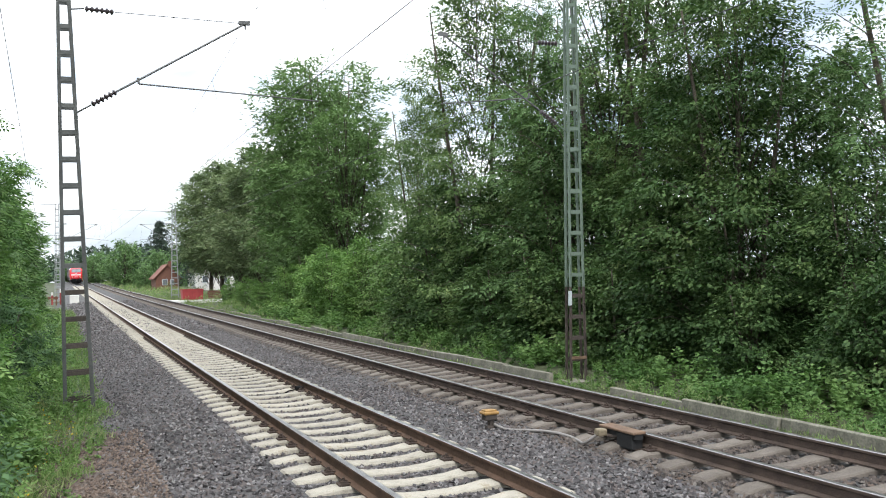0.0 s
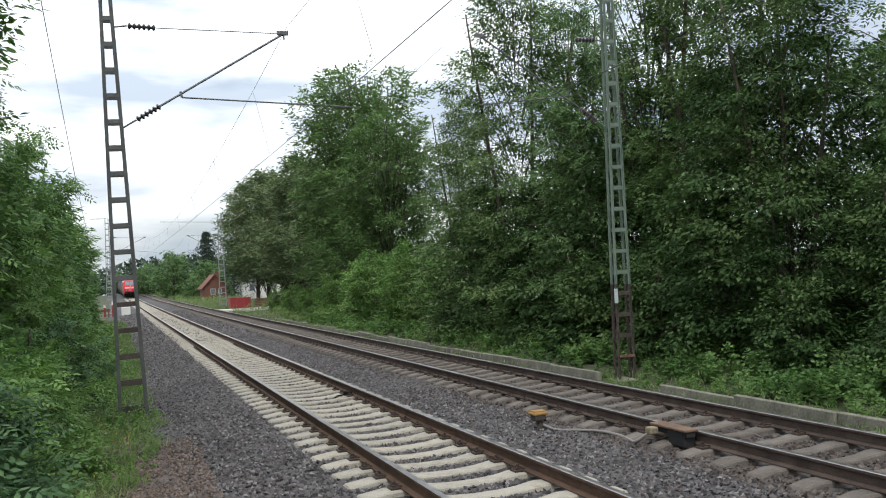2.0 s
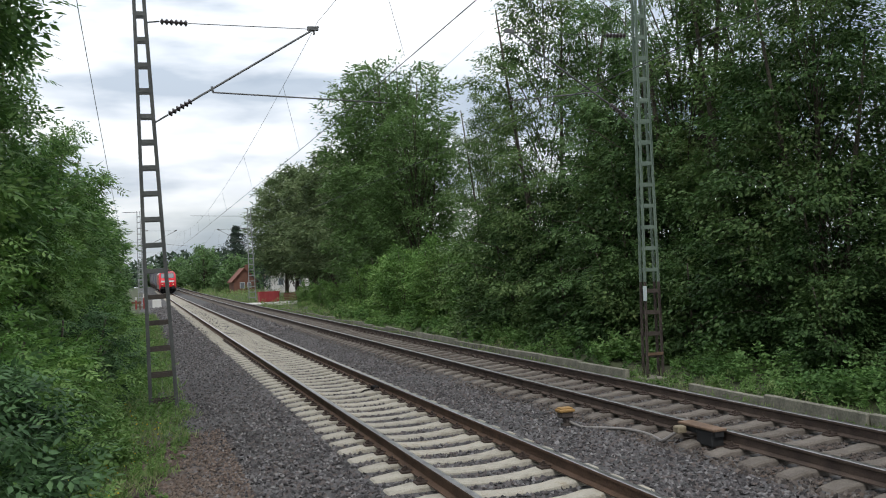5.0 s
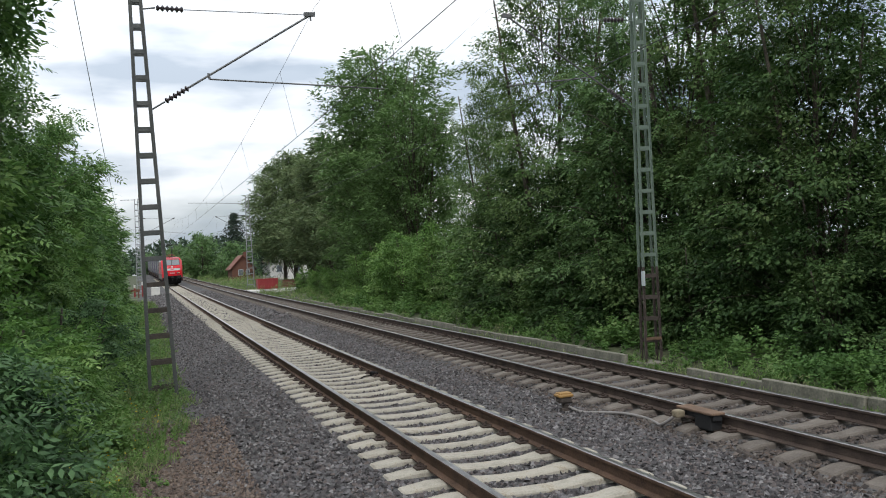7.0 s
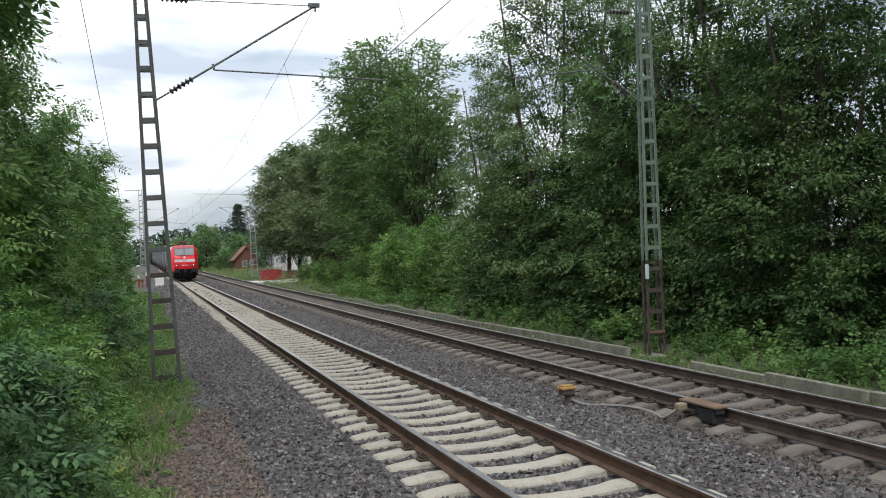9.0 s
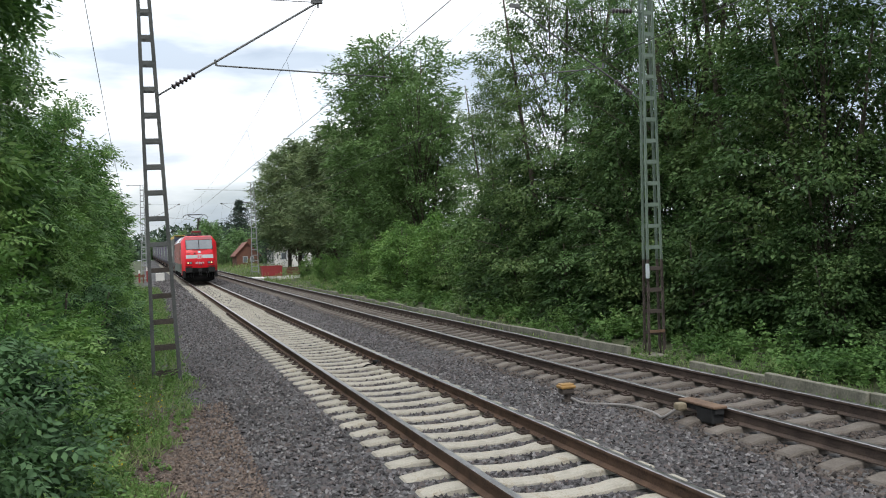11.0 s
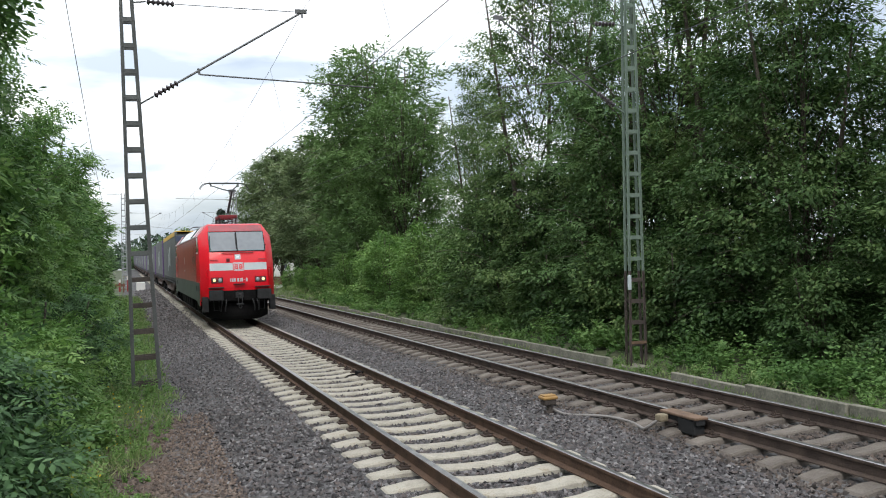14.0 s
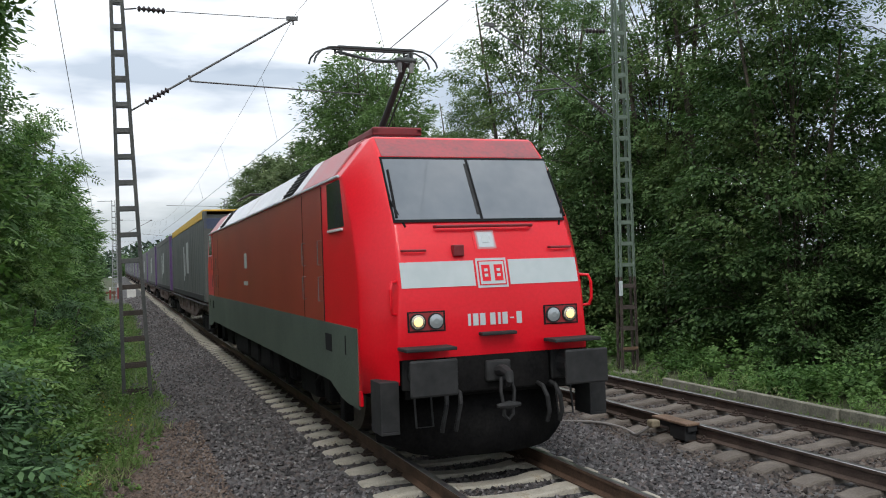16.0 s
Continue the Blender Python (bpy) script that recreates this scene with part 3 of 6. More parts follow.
# ---- trees on the far side of the line ----
def grove():
    a = tree("tree", "tall broad leafy tree with drooping layered green foliage", "tree", at(11.4, 30.8, -0.4), 11, 15.5, 4.2, 0.6, 48000, 0.14, M_LEAF_ASH, 80, 0.34, SPREAD, 0.16, 0.45, 0.55, low=1.15, lift=0.45, fan=0.42, tufts=26, stems=3, inner=0.15)
    b = tree("tree", "tall feathery ash tree with bare limbs and gaps", "tree", at(12.6, 23.6, -0.4), 12, 17.0, 4.2, 2.4, 34000, 0.3, M_LEAF_MID, 66, 0.44, SPREAD, 0.18, 0.35, feathered=True, low=1.0, lift=0.75, fan=0.42, tufts=20, stems=3, inner=0.12)
    c = tree("tree", "dense tree with dark green leaves down to the ground", "tree", at(12.2, 17.4, -0.4), 13, 10.6, 3.7, 0.3, 44000, 0.135, M_LEAF_DEEP_SHADE, 74, 0.34, SPREAD, 0.14, 0.45, 0.55, low=1.2, lift=0.45, fan=0.42, tufts=25, stems=3, inner=0.15)
    for src, x, y, rz, s in ((c, 12.8, 26.6, 80, 1.0), (a, 13.2, 21.4, 140, 0.95), (b, 14.5, 13.4, 200, 0.9), (c, 12.8, 10.6, 250, 0.75), (b, 14.2, 7.0, 30, 0.8), (b, 14.4, 32.0, 310, 0.85), (a, 11.8, 37.5, 120, 0.72), (b, 14.4, 44.5, 45, 0.62)):
        o = copy_thing(src, at(x, y, -0.4, rz))
        o.scale = (s, s, s)
    # Leaf colour is darkened for the shade below the tall crowns.
    u = tree("shrub_tree", "shrubby tree filling the space under the tall trees, with shade put into its leaf colour", "tree", at(11.6, 35.6, -0.4), 14, 6.6, 2.2, 0.2, 14500, 0.15, M_LEAF_DEEP_SHADE, 42, 0.33, TALL, 0.1, 0.4, 0.55, group="shrubs under the trees", lift=0.6, fan=0.42, tufts=24, stems=2)
    # The three beyond x = 15 are added backing that blocks sky between crowns.
    for x, y, rz, s in ((11.2, 31.8, 40, 1.0), (11.5, 28.2, 100, 0.95), (11.3, 24.4, 170, 1.05), (11.6, 20.8, 230, 0.9), (11.6, 16.4, 290, 0.8), (15.8, 18.5, 75, 1.4), (15.8, 24.5, 135, 1.4), (15.4, 30.5, 195, 1.35), (11.7, 13.4, 350, 0.72), (11.8, 9.8, 60, 0.75), (12.0, 6.2, 130, 0.75), (12.6, 39.4, 200, 0.8)):
        o = copy_thing(u, at(x, y, -0.4, rz))
        o.scale = (s, s, s)
    p = tree("tree", "very tall tree with an upright crown of grey-green leaves", "tree", at(13.4, 65.0, -0.3), 21, 19.2, 4.3, 0.3, 29000, 0.33, M_LEAF_OLIVE, 80, 0.62, COLUMN, 0.18, 0.15, 0.55, lift=0.9, fan=0.42, tufts=24, stems=4, inner=0.15, simple=True)
    for x, y, rz, sx, sz in ((13.9, 59.5, 110, 0.98, 0.98), (13.4, 54.5, 200, 0.8, 0.72)):
        o = copy_thing(p, at(x, y, -0.4, rz))
        o.scale = (sx, sx, sz)
    q = tree("tree", "mid-height broad tree in a row beside the line", "tree", at(13.5, 92.0, -0.2), 22, 14.4, 4.3, 3.7, 15000, 0.38, M_LEAF_HAZY, 60, 0.6, OVAL, 0.2, 0.2, 0.6, lift=0.8, fan=0.42, simple=True)
    for x, y, rz, s in ((13.6, 83.0, 60, 1.04), (13.0, 101.0, 130, 1.1), (13.2, 110.0, 200, 1.1), (14.2, 75.0, 20, 0.95)):
        o = copy_thing(q, at(x, y, -0.2, rz))
        o.scale = (s, s, s)
    # low bushes in front of the tall trees
    s1 = tree("bush", "bright green leafy bush at the edge of the line", "bush", at(10.2, 41.0, -0.5), 31, 4.6, 2.2, 0.1, 14000, 0.15, M_LEAF_LIGHT, 36, 0.32, BUSH, 0.06, 0.3, 0.55, group="bushes beside the line", lift=0.9, fan=0.4, stems=2)
    for x, y, rz, s in ((9.8, 46.5, 70, 0.95), (10.5, 51.5, 150, 0.9), (10.2, 57.5, 220, 0.75), (10.6, 36.5, 20, 0.9), (9.6, 64.0, 40, 0.5), (9.8, 70.0, 90, 0.55), (9.9, 78.0, 10, 0.5)):
        o = copy_thing(s1, at(x, y, -0.5, rz))
        o.scale = (s, s, s)
    # Darker leaves here paint the shade under the trees.
    s2 = tree("bush", "green bush growing under the trees, with shade put into its leaf colour", "bush", at(10.0, 30.5, -0.5), 32, 3.2, 1.7, 0.1, 10000, 0.14, M_LEAF_DEEP_SHADE, 32, 0.3, BUSH, 0.05, 0.4, 0.55, group="bushes beside the line", lift=0.7, fan=0.4, stems=2)
    for x, y, rz, s in ((9.9, 26.8, 70, 1.0), (10.2, 23.2, 150, 1.05), (10.0, 19.8, 220, 0.9), (10.3, 15.0, 20, 0.75), (10.4, 11.6, 300, 0.85), (10.2, 8.2, 110, 0.9), (9.8, 33.6, 200, 1.0)):
        o = copy_thing(s2, at(x, y, -0.5, rz))
        o.scale = (s, s, s)
    # distance
    far = tree("tree", "round green tree in the distance beyond the bend", "tree", at(8.6, 190.0, -0.3), 41, 10.0, 4.6, 0.3, 3800, 0.7, M_LEAF_MID, 50, 0.9, OVAL, 0.2, group="distant trees", lift=0.7, fan=0.42, simple=True)
    for x, y, rz, s in ((13.0, 168, 40, 0.72), (16.5, 200, 90, 0.9), (4.5, 240, 150, 0.75), (12.5, 225, 10, 0.95), (20, 180, 200, 0.9), (23, 155, 60, 0.95), (-9, 268, 300, 0.8), (-17, 275, 30, 0.9), (-1, 280, 80, 0.7), (-26, 300, 110, 1.0), (7, 262, 250, 0.9), (9.6, 158, 100, 0.42), (22, 122, 10, 1.0), (28, 118, 70, 1.1), (17.5, 152, 140, 0.6), (20, 98, 33, 1.1)):
        o = copy_thing(far, at(x, y, -0.3, rz))
        o.scale = (s, s, s)


def conifer(m, h, seed):
    rng = np.random.default_rng(seed)
    t = thing("conifer", "dark spruce with drooping boughs in the distance", "tree", m, "distant trees")
    n = 9000
    u = rng.uniform(0, 1, n) ** 0.7
    tier = np.floor(u * 11) / 11 + rng.uniform(0, 0.07, n)
    ang = np.floor(rng.uniform(0, 9, n)) * 2 * np.pi / 9 + tier * 40 + rng.normal(0, 0.09, n)
    r = rng.uniform(0.05, 1, n) * (1.02 - tier) ** 0.8 * h * 0.52 * (0.7 + 0.45 * np.sin(ang * 3 + tier * 9))
    P = np.stack([r * np.cos(ang), r * np.sin(ang), 0.8 + tier * (h - 0.9) - r * 0.18 + rng.normal(0, 0.07, n)], 1)
    D = np.stack([np.cos(ang), np.sin(ang), -0.3 + 0 * ang], 1)
    V, F = leaf_cloud(P, D, 0.42, rng, 0.35, 0.5)
    ob = new("crown", quick_mesh("crown", V, F, M_NEEDLE))
    ob.parent = t
    part("trunk", tube([(0, 0, -0.3), (0, 0, h * 0.5), (0, 0, h)], [0.22, 0.12, 0.02], 8), M_BARK, t)
    return t


grove()
conifer(at(14.2, 178.0, -0.3), 13.0, 5)
conifer(at(16.0, 140.0, -0.3), 10.5, 6)


# ---- hedge on the near side ----
def hedge():
    a = tree("hedge_tree", "tall hedge ash with feathery blue-green leaves", "tree", at(-7.5, 19.5, -0.5), 51, 8.2, 2.3, 0.3, 40000, 0.26, M_LEAF_BLUE, 42, 0.27, TALL, 0.12, 0.35, group="hedge on the near side", feathered=True, lift=0.7, fan=0.4, tufts=14, stems=3)
    b = tree("hedge_tree", "dense green hedge bush beside the gravel path", "tree", at(-6.7, 12.6, -0.5), 52, 5.2, 1.9, 0.2, 28000, 0.24, M_LEAF_LIGHT, 34, 0.24, BUSH, 0.1, 0.35, group="hedge on the near side", feathered=True, lift=0.8, fan=0.4, tufts=14, stems=3)
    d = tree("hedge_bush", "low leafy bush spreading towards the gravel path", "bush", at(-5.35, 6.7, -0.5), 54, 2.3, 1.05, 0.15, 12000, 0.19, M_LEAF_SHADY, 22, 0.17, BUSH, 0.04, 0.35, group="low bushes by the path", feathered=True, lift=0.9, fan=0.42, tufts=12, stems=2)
    e = tree("hedge_bush", "fresh green leafy bush beside the gravel path", "bush", at(-5.35, 10.6, -0.5), 55, 2.4, 1.1, 0.15, 12000, 0.18, M_LEAF_LIGHT, 22, 0.17, BUSH, 0.04, 0.35, group="low bushes by the path", feathered=True, lift=0.9, fan=0.42, tufts=12, stems=2)
    c = tree("hedge_tree", "tall leafy hedge tree further along the path", "tree", at(-7.2, 33.0, -0.5), 53, 8.0, 2.5, 0.2, 9500, 0.28, M_LEAF_BLUE, 46, 0.4, TALL, 0.12, 0.35, 0.5, "hedge on the near side", lift=0.7, fan=0.4, stems=2, simple=True)
    tree("hedge_tree", "leafy crown of a young ash overhanging the hedge", "tree", at(-6.05, 12.0, -0.5), 56, 8.4, 1.3, 6.0, 11500, 0.28, M_LEAF_BLUE, 26, 0.3, OVAL, 0.08, 0.35, group="hedge on the near side", feathered=True, lift=0.8, fan=0.4, tufts=10, stems=2)
    for src, x, y, rz, s in ((a, -7.2, 26.0, 70, 1.0), (b, -6.5, 20.5, 150, 0.98), (b, -6.5, 27.5, 250, 1.0), (c, -7.4, 42.0, 20, 1.0), (c, -6.8, 37.0, 310, 0.88),
                             (c, -7.5, 52.0, 100, 1.05), (c, -6.8, 46.5, 60, 0.9), (c, -7.3, 64.0, 230, 1.0), (c, -6.7, 58.0, 10, 0.9), (c, -7.6, 80.0, 330, 1.0), (a, -8.3, 15.0, 120, 1.38), (b, -6.6, 8.2, 200, 0.8),
                             (d, -5.2, 8.6, 100, 1.0), (e, -5.15, 12.8, 220, 0.95), (e, -5.2, 15.4, 280, 1.0), (d, -5.0, 18.6, 340, 1.0), (e, -4.9, 22.5, 20, 1.0), (d, -4.9, 26.5, 50, 1.0), (c, -5.6, 31.0, 70, 0.4), (c, -5.4, 40.0, 130, 0.42)):
        o = copy_thing(src, at(x, y, -0.5, rz))
        o.scale = (s, s, s)


hedge()


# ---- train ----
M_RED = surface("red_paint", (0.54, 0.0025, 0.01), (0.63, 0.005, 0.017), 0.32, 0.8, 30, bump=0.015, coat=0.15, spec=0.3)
# Brown holds brake dust and the hedge's dark reflection, both put into the colour.
M_RED_SIDE = surface("dust_and_reflection_red_paint", (0.225, 0.026, 0.014), (0.31, 0.04, 0.02), 0.45, 0.6, 30, bump=0.03, coat=0.15)
# Dusty roof red, paled to pink so that it carries reflected sky.
M_RED_ROOF = surface("dusty_sky_pink_roof_paint", (0.34, 0.19, 0.2), (0.42, 0.13, 0.14), 0.5, 1.5, 20, bump=0.05)
M_RED_BROW = surface("sooty_red_brow_paint", (0.16, 0.05, 0.055), (0.32, 0.045, 0.055), 0.5, 2.5, 20, bump=0.04)
M_SKIRT = surface("dusty_grey_green_paint", (0.0403, 0.0547, 0.0416), (0.076, 0.0983, 0.076), 0.6, 1.2, 30, bump=0.05)
M_SILVER = surface("silver_roof_panel", (0.5, 0.52, 0.55), (0.68, 0.7, 0.72), 0.42, 1.0, 30, metal=0.25, bump=0.03)
M_WHITE = surface("dusty_white_band", (0.35, 0.4, 0.41), (0.4, 0.445, 0.455), 0.5, 2, 8, bump=0.0)
# Black steel darkened further to hold the shade under the train.
M_BLACKSTEEL = surface("sooty_shaded_black_steel", (0.004, 0.004, 0.0043), (0.0125, 0.012, 0.0118), 0.88, 4, 30, bump=0.1, spec=0.08)
M_GREYSTEEL = surface("grey_buffer_steel", (0.013, 0.0135, 0.014), (0.026, 0.0265, 0.027), 0.7, 4, 12, bump=0.04, spec=0.25)
M_RUBBER = plain("black_rubber", (0.009, 0.009, 0.01), 0.8, spec=0.15)
# Grey-blue base stands in for sky reflected in the glass.
M_GLASS = surface("sky_greyed_glass", (0.11, 0.125, 0.14), (0.14, 0.155, 0.17), 0.06, 1, 5, bump=0.0, spec=0.6, coat=0.3)
M_GLASS_DARK = surface("dark_cab_glass", (0.012, 0.014, 0.016), (0.02, 0.022, 0.024), 0.08, 1, 5, bump=0.0, spec=0.6)
M_BOWL = plain("lamp_reflector_bowl", (0.55, 0.5, 0.4), 0.25, 0.8)
M_LAMP_ON = plain("lit_headlamp_lens", (1.0, 0.66, 0.28), 0.2, emit=1.1)
M_LAMP_OFF = plain("clear_lamp_lens", (0.34, 0.37, 0.38), 0.2, 0.5)
M_WHEEL = surface("brown_wheel_steel", (0.03, 0.024, 0.02), (0.08, 0.065, 0.055), 0.6, 6, 40, metal=0.3, bump=0.1)
M_PANRED = surface("red_pantograph_paint", (0.121, 0.00484, 0.00806), (0.169, 0.00806, 0.0121), 0.5, 3, 30, bump=0.05)
M_PAN = plain("dark_pantograph_steel", (0.03, 0.036, 0.036), 0.6, 0.1)
M_TARP = surface("grey_curtain_tarpaulin", (0.056, 0.064, 0.06), (0.088, 0.095, 0.088), 0.65, 0.8, 12, bump=0.15)
M_PURPLE = surface("purple_container_paint", (0.065, 0.03, 0.1), (0.1, 0.05, 0.15), 0.55, 2, 20, bump=0.05)
M_YELLOW = surface("yellow_container_paint", (0.5, 0.3, 0.03), (0.62, 0.4, 0.06), 0.6, 2, 20, bump=0.05)
M_BLUE = surface("dark_blue_container_paint", (0.03, 0.045, 0.09), (0.06, 0.08, 0.13), 0.55, 2, 20, bump=0.05)
M_WAGON = surface("rusty_brown_wagon_steel", (0.045, 0.03, 0.026), (0.13, 0.085, 0.07), 0.8, 2, 25, bump=0.15)

LEN = 18.92
FACE = [(0.40, 1.33, 1.07), (0.43, 1.91, 1.045), (0.50, 2.20, 1.02), (0.70, 2.63, 1.005), (1.13, 3.34, 1.0), (1.45, 3.63, 0.99), (1.78, 3.655, 0.96)]
SIDE = [(0.96, 1.33), (0.98, 1.91), (1.03, 2.20), (1.2, 2.63), (1.6, 3.20)]
HALF = 1.33


def face_y(z):
    return float(np.interp(z, [p[1] for p in FACE], [p[0] for p in FACE]))


def end_map(geo, end):
    """The same geometry at the front end (0) or turned round to the rear end (1)."""
    return geo if end == 0 else ([(-x, LEN - y, z) for x, y, z in geo[0]], geo[1])


def face_panel(x0, x1, z0, z1, t, r0=0.0, dx=0.0):
    """A plate that lies on the sloping cab face, proud by t."""
    V = []
    for z in (z0, z1):
        for x in (x0, x1):
            y = face_y(z)
            V += [(x, y - t, z), (x, y + 0.03, z)]
    return V, [(0, 2, 6, 4), (1, 5, 7, 3), (0, 4, 5, 1), (2, 3, 7, 6), (0, 1, 3, 2), (4, 6, 7, 5)]


def loco_shell():
    """Cab faces at both ends, chamfered corners, sides, sloping roof edges and roof."""
    V, F = [], []

    def add(p):
        V.append(p)
        return len(V) - 1
    ends = []
    for e in (0, 1):
        def yy(y):
            return y if e == 0 else LEN - y
        A = {s: [add((s * w, yy(y), z)) for y, z, w in FACE] for s in (-1, 1)}
        M = [add((0, yy(y), z)) for y, z, w in FACE]
        B = {s: [add((s * HALF, yy(y), z)) for y, z in SIDE] for s in (-1, 1)}
        L = {s: (add((s * 1.07, yy(0.42), 1.2)), add((s * HALF, yy(0.96), 0.82)), add((s * 1.07, yy(0.42), 0.95))) for s in (-1, 1)}
        for s in (-1, 1):
            for i in range(6):
                F.append((M[i], M[i + 1], A[s][i + 1], A[s][i]))
            for i in range(4):
                F.append((A[s][i], A[s][i + 1], B[s][i + 1], B[s][i]))
            F.append((A[s][4], A[s][5], B[s][4]))
            F.append((A[s][5], A[s][6], B[s][4]))
            F.append((A[s][0], B[s][0], L[s][1], L[s][2], L[s][0]))
        ends.append((A, B, L, M))
    (A0, B0, L0, M0), (A1, B1, L1, M1) = ends
    for s in (-1, 1):
        F.append((L0[s][1], B0[s][0], B1[s][0], L1[s][1]))
        for i in range(4):
            F.append((B0[s][i], B0[s][i + 1], B1[s][i + 1], B1[s][i]))
        F.append((B0[s][4], A0[s][6], A1[s][6], B1[s][4]))
        F.append((A0[s][6], M0[6], M1[6], A1[s][6]))
    F.append((L0[-1][1], L0[1][1], L1[1][1], L1[-1][1]))
    F.append((M0[0], A0[-1][0], L0[-1][0], L0[1][0], A0[1][0]))
    F.append((M1[0], A1[-1][0], L1[-1][0], L1[1][0], A1[1][0]))
    return V, F


def wheelset(parent, x_name, y, r=0.6, gauge=0.75):
    w = new(x_name, mesh(x_name, join(tube([(-gauge - 0.1, 0, 0), (gauge + 0.1, 0, 0)], 0.08, 10),
                                      *[tube([(s * (gauge - 0.09), 0, 0), (s * (gauge - 0.065), 0, 0), (s * (gauge - 0.06), 0, 0), (s * (gauge + 0.06), 0, 0)], [r + 0.03, r + 0.03, r, r - 0.005], 28) for s in (-1, 1)],
                                      *[bar((s * (gauge + 0.055), 0, -r * 0.8), (s * (gauge + 0.055), 0, r * 0.8), 0.05, 0.05) for s in (-1, 1)]), M_WHEEL))
    w.parent = parent
    w.matrix_basis = pose(0, y, r)
    tagged(w, "worn brown steel wheel pair")
    return w


def bogie_geo(y, half_base, r, x=1.08):
    g = []
    for s in (-1, 1):
        g.append(rbox(s * x - 0.07, s * x + 0.07, y - half_base - 0.75, y + half_base + 0.75, r + 0.02, r + 0.24, 0.03))
        g.append(rbox(s * x - 0.09, s * x + 0.09, y - 0.55, y + 0.55, r - 0.25, r + 0.2, 0.04))
        for e in (-1, 1):
            g.append(rbox(s * x - 0.1, s * x + 0.1, y + e * half_base - 0.2, y + e * half_base + 0.2, r - 0.2, r + 0.16, 0.05))
            g.append(tube([(s * x, y + e * (half_base - 0.42), r + 0.2), (s * x, y + e * (half_base - 0.42), r - 0.1)], 0.09, 10))
            g.append(tube([(s * (x + 0.06), y + e * 0.3, r - 0.1), (s * (x + 0.06), y + e * (half_base + 0.1), r + 0.3)], 0.035, 8))
            g.append(rbox(s * x - 0.06, s * x + 0.06, y + e * (half_base + 0.55), y + e * (half_base + 0.78), 0.25, r + 0.1, 0.02))
    g.append(rbox(-x, x, y - 0.3, y + 0.3, r + 0.0, r + 0.2, 0.03))
    return join(*g)


